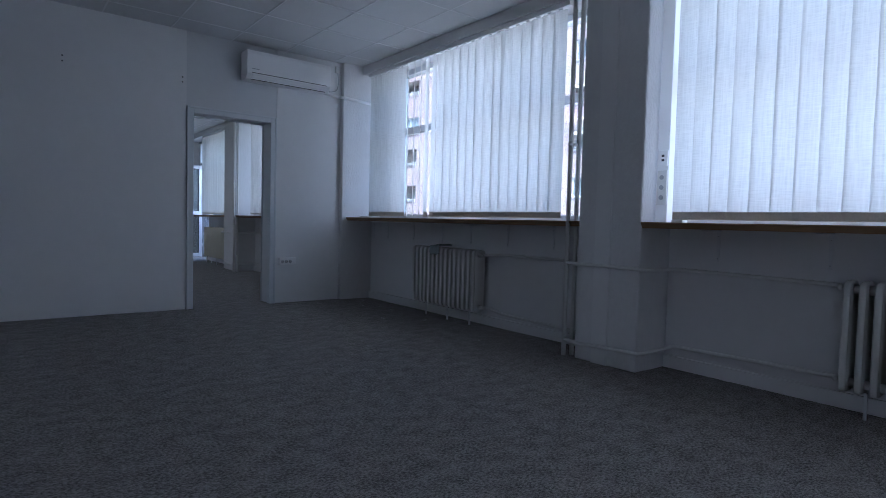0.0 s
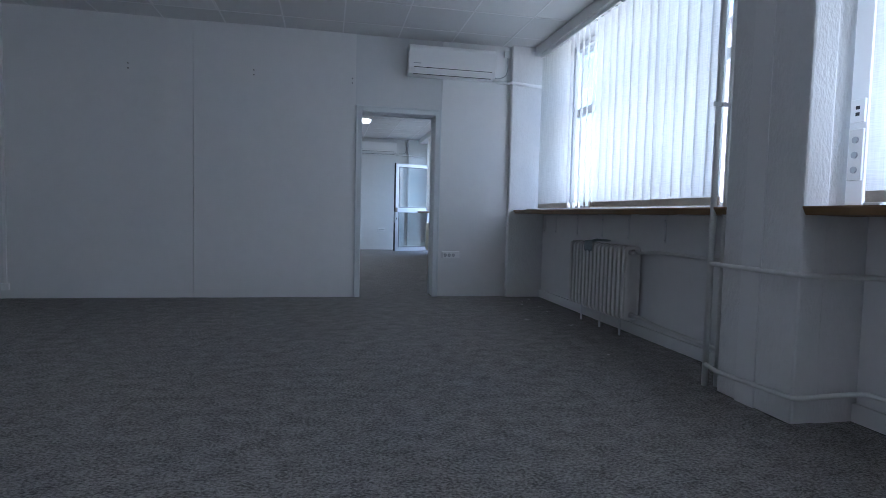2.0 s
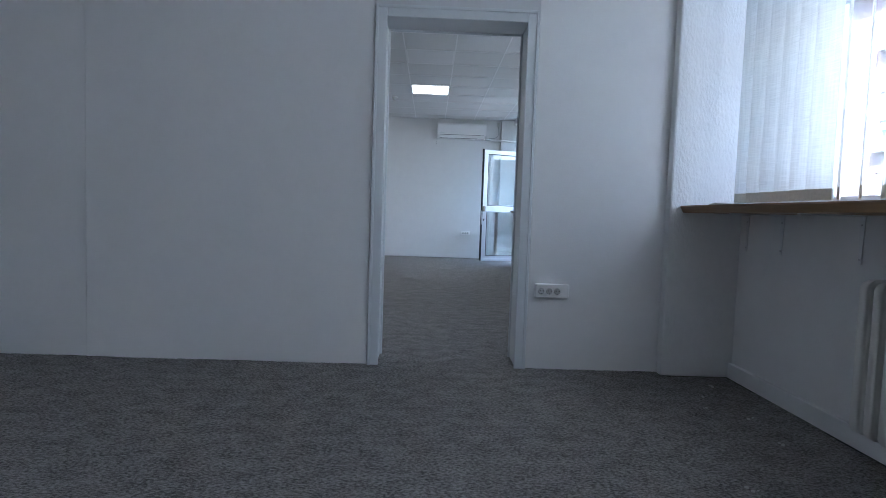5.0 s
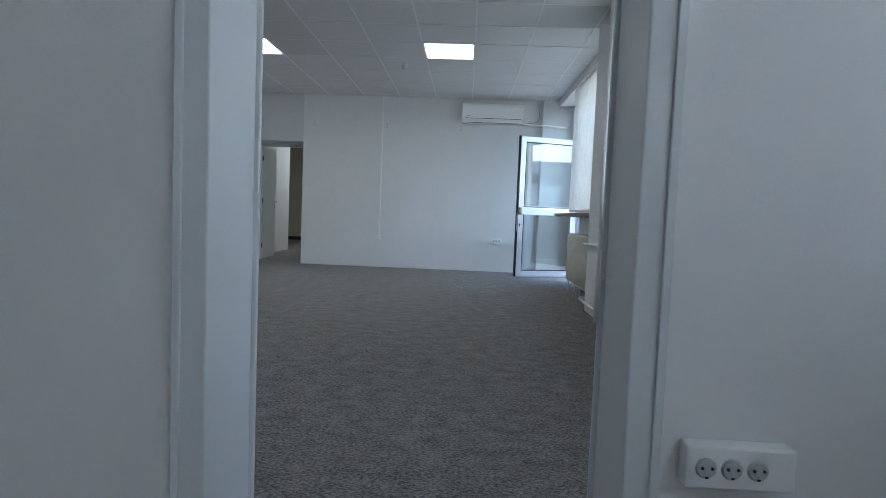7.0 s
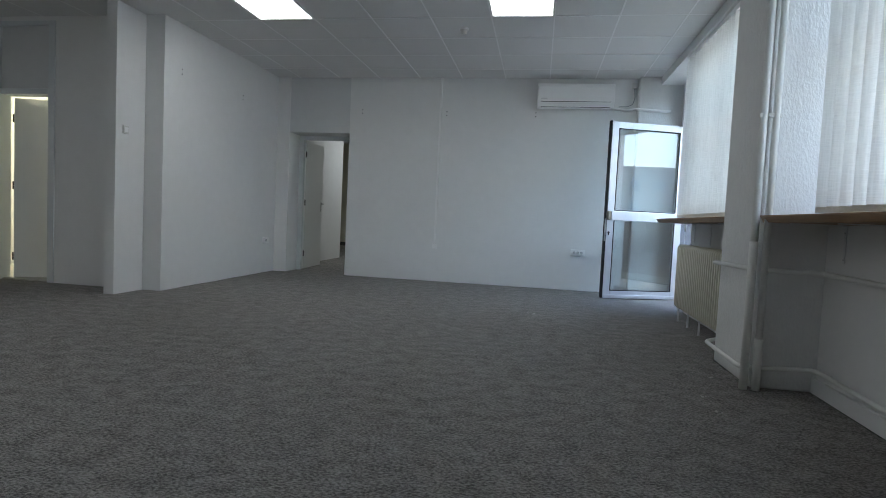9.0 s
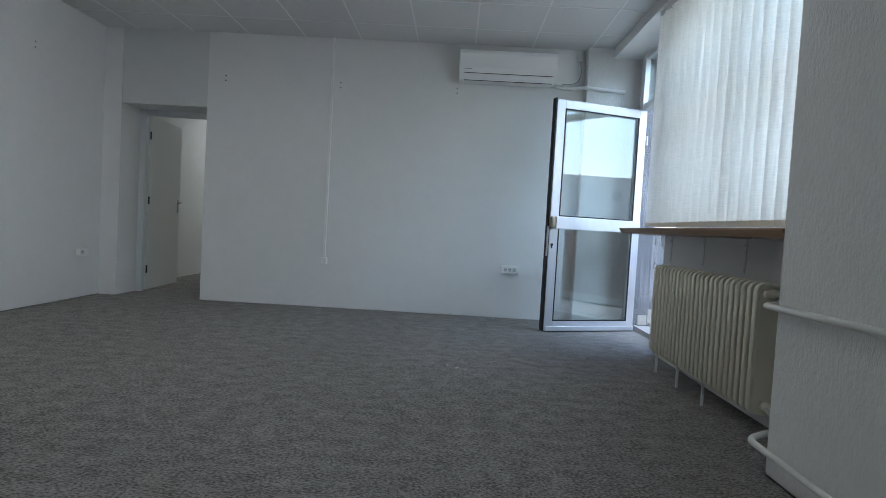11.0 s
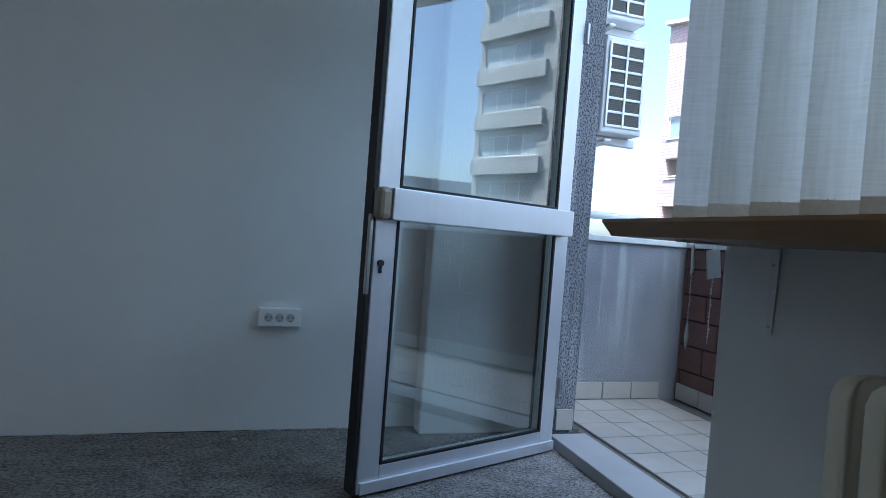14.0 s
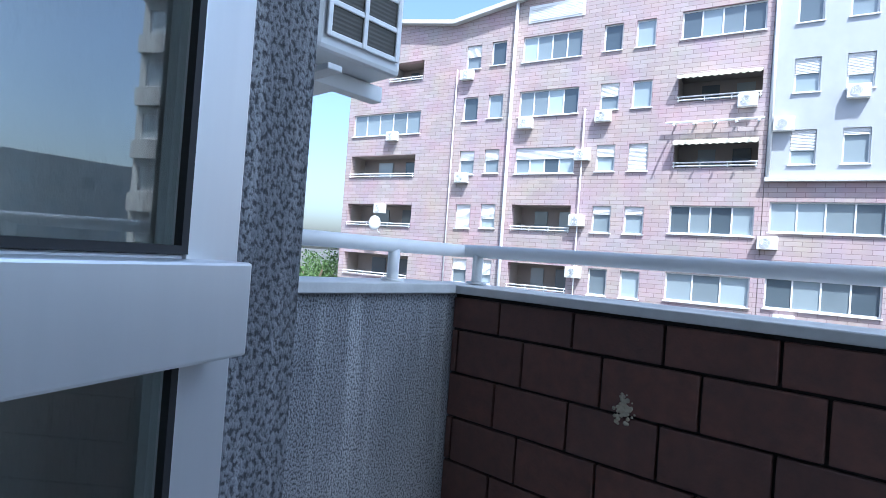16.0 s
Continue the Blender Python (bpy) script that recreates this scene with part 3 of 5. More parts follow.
for z0, z1 in ((0.105, 1.0), (1.10, 2.11)):
    for a, b in ((0.085, 0.095), (LW - 0.11, LW - 0.10)):
        box(bm, a, b, LT / 2 - 0.010, LT / 2 + 0.002, z0, z1)
    for c, d in ((z0, z0 + 0.010), (z1 - 0.010, z1)):
        box(bm, 0.095, LW - 0.11, LT / 2 - 0.010, LT / 2 + 0.002, c, d)
part("glazing_bead", bm, RUBBER, bd, "dark glazing gasket")
for z0, z1 in ((0.106, 0.999), (1.101, 2.109)):
    bm = bmesh.new()
    box(bm, 0.086, LW - 0.101, -0.004, 0.004, z0, z1)
    pane = part("pane", bm, GLASS, bd, "clear reflecting glass pane")
    pane.visible_shadow = False
bm = bmesh.new()
box(bm, 0.0, LW - 0.02, LT / 2, LT / 2 + 0.012, 0.012, 0.055, bevel=0.003)
part("kick_rail", bm, ALU, bd)
bm = bmesh.new()
disc(bm, (LW - 0.04, LT / 2 + 0.004, 0.83), (0, 1, 0), 0.012, 0.012, 16)
box(bm, LW - 0.046, LW - 0.034, LT / 2, LT / 2 + 0.01, 0.795, 0.83, bevel=0.003)
part("keyhole", bm, DARK, bd, "dark keyhole")
bm = bmesh.new()
box(bm, LW - 0.004, LW + 0.009, 0.008, 0.026, 0.72, 1.0, bevel=0.002)
part("lock_plate", bm, CHROME, bd, "worn metal lock plate")
for z in (0.3, 1.9):
    bm = bmesh.new()
    disc(bm, (-0.008, LT / 2 + 0.008, z), (0, 0, 1), 0.011, 0.09, 14)
    part("hinge", bm, CHROME, bd)

# ---------------------------------------------------------------- window shelves
def shelf(name, y0, y1, brackets, chamfer, label):
    s = thing(name, pose(0, 0, 0), label, "shelf", "window shelves")
    bm = bmesh.new()
    prof = [(XP - 0.005, 1.012), (XP - 0.005, 1.004), (XP + 0.014, 0.972), (4.10, 0.972), (4.10, 1.012)]
    e = 0.016 if chamfer else 0.0
    a = [bm.verts.new((x, y0, z)) for x, z in prof]
    b = [bm.verts.new((x, y1 - (e if z < 0.98 else 0), z)) for x, z in prof]
    k = len(prof)
    for i in range(k):
        bm.faces.new((a[i], a[(i + 1) % k], b[(i + 1) % k], b[i]))
    bm.faces.new(a[::-1])
    bm.faces.new(b)
    if y1 < 2.3:
        box(bm, 3.76, 4.10, y1, y1 + 0.14, 0.972, 1.012)
    part("board", bm, WOOD, s)
    for y in brackets:
        bm = bmesh.new()
        xf = 3.70
        box(bm, xf, XW, y - 0.013, y + 0.013, 0.966, 0.972, bevel=0.001)
        v = [bm.verts.new(p) for p in ((XW - 0.003, y - 0.015, 0.966), (XW - 0.003, y + 0.015, 0.966), (XW - 0.003, y + 0.007, 0.765), (XW - 0.003, y - 0.007, 0.765),
                                       (XW - 0.007, y - 0.015, 0.966), (XW - 0.007, y + 0.015, 0.966), (XW - 0.007, y + 0.007, 0.765), (XW - 0.007, y - 0.007, 0.765))]
        for f in ((0, 1, 2, 3), (7, 6, 5, 4), (0, 4, 5, 1), (1, 5, 6, 2), (2, 6, 7, 3), (3, 7, 4, 0)):
            bm.faces.new([v[i] for i in f])
        br = part("bracket", bm, STEEL, s, "white steel angle bracket")
        for z in (0.785, 0.93):
            bm = bmesh.new()
            disc(bm, (XW - 0.009, y, z), (1, 0, 0), 0.004, 0.004, 8)
            part("screw", bm, CHROME, br)
    return s


shelf("window_shelf", YB, 2.25, (-2.0, -1.1, 0.0, 0.62, 1.27, 1.905), False, "brown laminate window shelf on white steel brackets")
shelf("window_shelf", 2.76, 6.30, (3.3, 3.85, 4.37, 4.83, 5.36, 5.90, 6.22), False, "brown laminate window shelf on white steel brackets")
shelf("window_shelf", WA1 + 0.09, 10.45, (7.2, 8.2, 9.1, 9.75, 10.25), False, "brown laminate window shelf on white steel brackets")
shelf("window_shelf", 11.12, 13.40, (11.5, 12.1, 12.65, 13.22), True, "brown laminate window shelf with a slanted free end")

# ---------------------------------------------------------------- radiators
def radiator_section(depth, height, width=0.046):
    """One column section of a cast radiator: a lobed plan drawn up to a rounded head and foot."""
    plan = []
    n = 48
    for k in range(n):
        a = 2 * math.pi * k / n
        x = math.cos(a)
        s = math.sin(a)
        px = (abs(x) ** 0.35) * (1 if x > 0 else -1)
        lobe = 1.0 - 0.42 * (0.5 - 0.5 * math.cos(3 * math.pi * (px + 1))) * (1 if abs(px) < 0.97 else 0)
        plan.append((px, (abs(s) ** 0.6) * (1 if s > 0 else -1) * lobe))
    bm = bmesh.new()
    levels = ((0.0, 0.055, 0.45), (0.004, 0.028, 0.75), (0.014, 0.010, 0.93), (0.034, 0.0, 1.0), (height - 0.034, 0.0, 1.0), (height - 0.014, 0.010, 0.93), (height - 0.004, 0.028, 0.75), (height, 0.055, 0.45))
    rings = []
    for z, inset, w in levels:
        rings.append([bm.verts.new((depth / 2 + px * (depth / 2 - inset), py * width / 2 * w, z)) for px, py in plan])
    for a, b in zip(rings, rings[1:]):
        for k in range(n):
            bm.faces.new((a[k], a[(k + 1) % n], b[(k + 1) % n], b[k]))
    bm.faces.new(rings[0][::-1])
    bm.faces.new(rings[-1])
    return bm


def radiator(y0, count, pitch, mat, label, x=3.80, z=0.125, height=0.60, depth=0.15, feet=()):
    r = thing("radiator", pose(x, y0, z), label, "radiator", "radiators under the windows")
    me = mesh_of("section", radiator_section(depth, height), mat, True)
    for k in range(count):
        share("section", me, r, pose(0, pitch * (k + 0.5), 0))
    for zz in (0.05, height - 0.05):
        bm = bmesh.new()
        tube(bm, [(depth / 2, 0.01, zz), (depth / 2, pitch * count - 0.01, zz)], 0.026, 14)
        part("header", bm, mat, r, "", True)
    for y in feet:
        bm = bmesh.new()
        box(bm, 0.02, 0.034, y - y0 - 0.008, y - y0 + 0.008, -z, 0.02, bevel=0.002)
        part("foot", bm, STEEL, r, "thin white steel foot")
    bm = bmesh.new()
    disc(bm, (depth / 2, -0.02, height - 0.05), (0, 1, 0), 0.022, 0.05, 12)
    disc(bm, (depth / 2 - 0.03, -0.03, height - 0.05), (1, 0, 0), 0.018, 0.05, 12)
    part("valve", bm, mat, r, "painted valve union", True)
    bm = bmesh.new()
    disc(bm, (depth / 2, -0.02, 0.05), (0, 1, 0), 0.022, 0.05, 12)
    part("valve", bm, mat, r, "painted valve union", True)
    return r


radiator(0.12, 15, 0.07, ENAMEL_W, "white enamelled cast radiator under a window", feet=(0.3, 1.03))
radiator(4.10, 15, 0.07, ENAMEL_W, "white enamelled cast radiator with a cloth draped on it", feet=(4.19, 4.53, 4.89))
radiator(8.05, 24, 0.0585, ENAMEL, "cream enamelled cast radiator under a window", feet=(8.68, 9.09), x=3.83, z=0.09)
radiator(11.48, 24, 0.0585, ENAMEL, "cream enamelled cast radiator beside the balcony door", x=3.73, height=0.635, feet=(12.03, 12.4, 12.77))

# cloth on the radiator
bm = bmesh.new()
grid = {}
for i in range(13):
    for j in range(11):
        u, v = i / 12, j / 10
        x = 3.795 + 0.17 * u
        y = 4.64 + 0.16 * v + 0.008 * math.sin(9 * u)
        zz = 0.742 - 0.10 * max(0, 0.35 - u) / 0.35 + 0.008 * math.sin(14 * v + 3 * u) + 0.006 * math.cos(11 * u * v)
        if u < 0.35:
            x = 3.787 + 0.02 * u
        grid[i, j] = bm.verts.new((x, y, zz))
for i in range(12):
    for j in range(10):
        bm.faces.new((grid[i, j], grid[i + 1, j], grid[i + 1, j + 1], grid[i, j + 1]))
bmesh.ops.solidify(bm, geom=bm.faces[:], thickness=0.004)
tagged(part("cleaning_cloth", bm, CLOTH, None, "", True), "crumpled grey-blue cloth draped over a radiator", "cloth")

# ---------------------------------------------------------------- heating pipes
def pipes(name, runs, label, group="heating pipes"):
    p = thing(name, pose(0, 0, 0), label, "pipe", group)
    for nm, pts, r, bend in runs:
        bm = bmesh.new()
        tube(bm, pts, r, 12, bend)
        part(nm, bm, PIPEPAINT, p, "", True)
    return p


def clamp(parent, x0, x1, y, z):
    bm = bmesh.new()
    box(bm, x0, x1, y - 0.006, y + 0.006, z - 0.012, z + 0.012, bevel=0.002)
    disc(bm, ((x0 + x1) / 2, y - 0.01, z), (0, 1, 0), 0.009, 0.012, 10)
    part("clamp", bm, PIPEPAINT, parent, "painted pipe clamp")


# risers at the first pillar with their branches
pa = pipes("heating_pipe", (
    ("riser", [(3.625, 2.865, 0), (3.625, 2.865, H)], 0.017, 0),
    ("riser", [(3.68, 2.835, 0), (3.68, 2.835, H)], 0.017, 0),
    ("branch", [(3.625, 2.865, 0.70), (3.575, 2.72, 0.70), (3.585, 2.2, 0.70), (3.94, 2.17, 0.695), (3.94, 1.2, 0.685), (3.88, 1.19, 0.675)], 0.013, 0.05),
    ("branch", [(3.625, 2.865, 0.125), (3.575, 2.72, 0.125), (3.585, 2.2, 0.14), (3.94, 2.17, 0.16), (3.94, 1.2, 0.175), (3.88, 1.19, 0.175)], 0.013, 0.05),
    ("branch", [(3.68, 2.835, 0.69), (3.94, 2.92, 0.69), (3.94, 3.9, 0.69), (3.90, 4.0, 0.675), (3.875, 4.09, 0.675)], 0.013, 0.05),
    ("branch", [(3.68, 2.835, 0.12), (3.94, 2.92, 0.12), (3.94, 3.85, 0.14), (3.90, 4.0, 0.175), (3.875, 4.09, 0.175)], 0.013, 0.05)),
    "white painted heating pipes rising beside a pillar")
clamp(pa, 3.57, 3.69, 2.84, 1.575)
pb = pipes("heating_pipe", (
    ("riser", [(3.575, 10.40, 0), (3.575, 10.40, H)], 0.021, 0),
    ("riser", [(3.64, 10.395, 0), (3.64, 10.395, H)], 0.019, 0),
    ("sleeve", [(3.575, 10.40, 0), (3.575, 10.40, 0.86)], 0.0235, 0),
    ("sleeve", [(3.64, 10.395, 0), (3.64, 10.395, 0.30)], 0.023, 0),
    ("branch", [(3.575, 10.40, 0.70), (3.575, 10.48, 0.70), (3.585, 11.16, 0.69), (3.75, 11.22, 0.69), (3.80, 11.46, 0.675)], 0.014, 0.05),
    ("branch", [(3.64, 10.395, 0.125), (3.56, 10.46, 0.12), (3.575, 11.18, 0.12), (3.75, 11.24, 0.15), (3.80, 11.46, 0.175)], 0.014, 0.05),
    ("branch", [(3.64, 10.395, 0.70), (3.93, 10.36, 0.70), (3.94, 9.62, 0.69), (3.90, 9.52, 0.66)], 0.014, 0.05),
    ("branch", [(3.64, 10.395, 0.13), (3.93, 10.36, 0.15), (3.94, 9.62, 0.13), (3.90, 9.52, 0.14)], 0.014, 0.05)),
    "thick white painted heating pipes beside a pillar")
clamp(pb, 3.55, 3.665, 10.39, 1.575)
# low ledges along the foot of the window wall
bm = bmesh.new()
for a, b in ((YB, 2.25), (2.76, 6.30), (WA1 + 0.09, 10.45), (10.95, 13.38)):
    box(bm, XW - 0.025, XW, a, b, 0, 0.09, bevel=0.004)
structure(part("baseboard", bm, PAINT), "white painted plinth under the windows", "baseboard")

# ---------------------------------------------------------------- vertical blinds
def vertical_blind(y0, y1, angles, label, bottom=1.035, x=3.87, pitch=0.121, top=SOFFIT, chain=False, width=0.131):
    b = thing("vertical_blind", pose(x, 0, 0), label, "blind", "window blinds")
    bm = bmesh.new()
    box(bm, -0.022, 0.022, y0 - 0.05, y1 + 0.05, top - 0.04, top, bevel=0.004)
    part("headrail", bm, PLASTIC, b, "slim white headrail")
    h = top - 0.05 - bottom
    bm = bmesh.new()
    seg = 6
    hem_h = 0.032 if chain else 0.052
    rows = [0, hem_h, h * 0.33, h * 0.66, h]
    gridv = {}
    for i in range(seg + 1):
        u = i / seg - 0.5
        for j, z in enumerate(rows):
            gridv[i, j] = bm.verts.new(((0.017 if chain else 0.008) * math.cos(u * math.pi), u * width, z))
    for i in range(seg):
        for j in range(1, len(rows) - 1):
            bm.faces.new((gridv[i, j], gridv[i + 1, j], gridv[i + 1, j + 1], gridv[i, j + 1]))
    loose = [v for v in bm.verts if not v.link_faces]
    bmesh.ops.delete(bm, geom=loose, context="VERTS")
    vane = mesh_of("vane", bm, FABRIC, True)
    bm = bmesh.new()
    box(bm, 0.000, 0.009, -width / 2, width / 2, 0, hem_h - 0.0005, bevel=0.002)
    hem = mesh_of("hem_weight", bm, HEM)
    bm = bmesh.new()
    box(bm, -0.008, 0.008, -0.02, 0.02, h, h + 0.018, bevel=0.002)
    carrier = mesh_of("carrier", bm, PLASTIC)
    n = max(1, round((y1 - y0) / pitch))
    rng = random.Random(int(y0 * 10) + 3)
    tips = []
    for k in range(n):
        y = y0 + (k + 0.5) * (y1 - y0) / n
        a = angles(k, n) + rng.uniform(-4, 4)
        m = pose(0, y, bottom, rng.uniform(-0.25, 0.25), rng.uniform(-0.2, 0.2), a)
        v = share("vane", vane, b, m)
        share("hem_weight", hem, v)
        share("carrier", carrier, v)
        tips.append(y)
    if chain:
        bm = bmesh.new()
        for p, q in zip(tips, tips[1:]):
            for i in range(9):
                s = (i + 0.5) / 9
                c = Vector((-0.020, p + (q - p) * s, bottom + 0.035 - 0.022 * math.sin(math.pi * s)))
                bmesh.ops.create_icosphere(bm, subdivisions=1, radius=0.0019, matrix=Matrix.Translation(c))
        part("bead_chain", bm, PLASTIC_OLD, b, "white bead chain joining the vanes")
    return b


# unseen vanes behind the start are turned open to brighten the room
vertical_blind(YB, 2.17, lambda k, n: 8 if k > n * 0.57 else 84, "off-white vertical blind, closed over half of a window")
vertical_blind(3.16, 6.16, lambda k, n: 8 if k < 14 else (-18 if k < 16 else -36 if k < 19 else 16), "off-white vertical blind, partly opened at one end")
vertical_blind(7.3, 10.30, lambda k, n: 9 if k < n - 5 else 32, "off-white vertical blind across a window", chain=True)
vertical_blind(11.22, 13.42, lambda k, n: 33 if k < n - 2 else 44, "half-turned off-white vertical blind beside the balcony door", chain=True)

# cord weights hanging past the shelf end
for dx, z0, z1, a, kind in ((0.0, 0.97, 0.73, 30, 0), (0.07, 0.96, 0.70, -15, 1)):
    c = thing("blind_cord", pose(3.93 + dx, 13.44, 0), "beaded blind cord with square card weights hanging beside the shelf", "cord", "blind cords")
    bm = bmesh.new()
    for k in range(int((z0 - z1) / 0.011)):
        bmesh.ops.create_icosphere(bm, subdivisions=1, radius=0.003, matrix=Matrix.Translation((0.002 * math.sin(k), 0.001 * math.cos(k * 2), z0 - 0.011 * k)))
    tube(bm, [(0, 0, z0 + 0.05), (0, 0, z1)], 0.001, 6)
    part("bead_cord", bm, PLASTIC, c)
    for z, t, tall in ((z0 - 0.03, a, 0.040), (z1, a + 48, 0.027))[:2 - kind]:
        bm = bmesh.new()
        box(bm, -0.027, 0.027, -0.002, 0.002, -tall, tall, bevel=0.0015, turn=pose(0, 0, z - 0.01, 0, t * 0.6, 25 + a))
        part("card_weight", bm, PAPER, c, "off-white square weight")

# ---------------------------------------------------------------- air conditioners
def split_unit(m, w, label):
    a = thing("air_conditioner", m, label, "air conditioner", "wall air conditioners")
    bm = bmesh.new()
    prof = [(0, 0.0), (-0.15, 0.0), (-0.195, 0.055), (-0.205, 0.12), (-0.205, 0.26), (-0.19, 0.30), (0, 0.30)]
    va = [bm.verts.new((0, y, z)) for y, z in prof]
    vb = [bm.verts.new((w, y, z)) for y, z in prof]
    k = len(prof)
    for i in range(k):
        bm.faces.new((va[i], vb[i], vb[(i + 1) % k], va[(i + 1) % k]))
    bm.faces.new(va[::-1])
    bm.faces.new(vb)
    bmesh.ops.bevel(bm, geom=bm.edges[:], offset=0.008, segments=2, affect="EDGES", profile=0.5)
    part("body", bm, PLASTIC, a)
    bm = bmesh.new()
    box(bm, 0.06, w - 0.05, -0.004, 0.004, -0.026, 0.026, bevel=0.003, turn=Matrix.Translation((0, -0.178, 0.032)) @ Matrix.Rotation(radians(39), 4, "X"))
    part("louvre", bm, PLASTIC, a, "white air louvre")
    # thin dark bars paint the shadow in the slots beside the louvre
    bm = bmesh.new()
    box(bm, 0.055, w - 0.045, -0.001, 0.002, 0.060, 0.066, turn=Matrix.Translation((0, -0.2, 0)))
    box(bm, 0.055, w - 0.045, -0.152, -0.146, -0.002, 0.004)
    part("slot", bm, DARK, a, "dark bars painting the shadow in the slots")
    bm = bmesh.new()
    box(bm, 0.05, 0.13, -0.2075, -0.204, 0.10, 0.106)
    part("badge", bm, GREYPLASTIC, a, "small grey badge")
    return a


split_unit(pose(2.35, WA0, 2.455), 0.97, "white split air conditioner high on the partition wall")
split_unit(pose(2.235, WC, 2.462), 1.0, "white split air conditioner high on the end wall")
for y, xs in ((WA0, 3.40), (WC, 3.30)):
    c = thing("refrigerant_duct", pose(0, y, 0), "white cable duct and cord from the air conditioner", "duct", "air conditioner ducts")
    bm = bmesh.new()
    yo = -0.10 if y < 10 else -0.145
    tube(bm, [(xs - 0.1, -0.03, 2.475), (xs + 0.12, -0.035, 2.45), (3.53, yo - 0.0, 2.445), (3.95, yo, 2.42)], 0.018, 10, 0.03)
    part("duct", bm, PLASTIC, c, "", True)
    bm = bmesh.new()
    box(bm, 3.47, 3.53, -0.035, 0, 2.74, 2.82, bevel=0.005)
    part("socket_box", bm, PLASTIC_OLD, c, "small socket box")
    bm = bmesh.new()
    tube(bm, [(3.50, -0.02, 2.745), (3.515, -0.025, 2.62), (3.49, -0.025, 2.53), (3.42, -0.03, 2.50), (3.32, -0.03, 2.50)], 0.005, 8, 0.05)
    part("cord", bm, GREYPLASTIC, c, "grey power cord", True)

# ---------------------------------------------------------------- sockets, ducts, switches
def socket_row(m, w, label, count=3, extra=0.0):
    s = thing("wall_socket", m, label, "socket", "wall sockets")
    bm = bmesh.new()
    box(bm, 0, w + extra, -0.042, 0, 0, 0.082, bevel=0.005)
    part("housing", bm, PLASTIC, s)
    step = 0.047
    x0 = w / 2 - step * (count - 1) / 2
    for k in range(count):
        bm = bmesh.new()
        bmesh.ops.create_cone(bm, cap_ends=True, segments=24, radius1=0.020, radius2=0.017, depth=0.006, matrix=Matrix.Translation((x0 + k * step, -0.0445, 0.041)) @ Matrix.Rotation(radians(90), 4, "X"))
        outlet = part("outlet", bm, OUTLET, s, "round recessed grey outlet")
        bm = bmesh.new()
        for dx in (-0.009, 0.009):
            disc(bm, (x0 + k * step + dx, -0.048, 0.043), (0, 1, 0), 0.003, 0.003, 10)
        box(bm, x0 + k * step - 0.003, x0 + k * step + 0.003, -0.0485, -0.0475, 0.024, 0.028)
        part("pin_hole", bm, DARK, outlet, "dark pin holes")
    return s


socket_row(pose(2.795, WA0, 0.440), 0.165, "white three-way surface wall socket beside the doorway", extra=0.035)
socket_row(pose(2.80, WC, 0.482), 0.185, "white three-way surface wall socket on the end wall")
socket_row(pose(-1.555, 14.46, 0.43, 0, 0, 90), 0.07, "white double wall socket on the side wall", count=1, extra=0.06)


def duct(m, h, label):
    d = thing("cable_duct", m, label, "cable duct", "cable ducts")
    bm = bmesh.new()
    box(bm, -0.014, 0.014, -0.022, 0, 0.05, h, bevel=0.003)
    part("trunking", bm, PLASTIC, d)
    bm = bmesh.new()
    box(bm, -0.035, 0.035, -0.03, 0, 0, 0.07, bevel=0.004)
    part("junction_box", bm, PLASTIC, d, "square white junction box")
    return d


duct(pose(0.90, WC, 0.47), H - 0.47, "white vertical cable duct with a junction box")
duct(pose(-1.60, WA0 + 0.012, 0.085), H - 0.085, "white vertical cable duct down to the floor")

sw = thing("light_switch", pose(-1.77, 11.98, 1.64), "off-white light switch on a wall nib", "switch")
bm = bmesh.new()
box(bm, 0, 0.012, -0.04, 0.04, -0.04, 0.04, bevel=0.004)
part("plate", bm, PLASTIC_OLD, sw)
bm = bmesh.new()
box(bm, 0.010, 0.017, -0.025, 0.025, -0.025, 0.025, bevel=0.003)
part("rocker", bm, PLASTIC, sw)

# socket column on the window frame of the first room
sc = thing("socket_column", pose(3.985, 2.305, 0), "white vertical cable trunking with sockets beside a window", "socket")
bm = bmesh.new()
box(bm, -0.035, 0.05, -0.04, 0.05, 1.012, SOFFIT, bevel=0.004)
part("trunking", bm, PLASTIC, sc)
bm = bmesh.new()
box(bm, -0.048, -0.035, -0.036, 0.036, 1.14, 1.38, bevel=0.003)
part("socket_plate", bm, PLASTIC_OLD, sc)
for z in (1.19, 1.26, 1.33):
    bm = bmesh.new()
    disc(bm, (-0.050, 0, z), (1, 0, 0), 0.016, 0.006, 20)
    part("outlet", bm, GREYPLASTIC, sc, "round grey outlet")
bm = bmesh.new()
box(bm, -0.048, -0.035, -0.036, 0.036, 1.41, 1.52, bevel=0.003)
part("data_plate", bm, PLASTIC, sc)
bm = bmesh.new()
for z in (1.45, 1.48):
    box(bm, -0.050, -0.047, -0.012, 0.008, z - 0.008, z + 0.008)
part("data_jack", bm, DARK, sc, "dark data sockets")

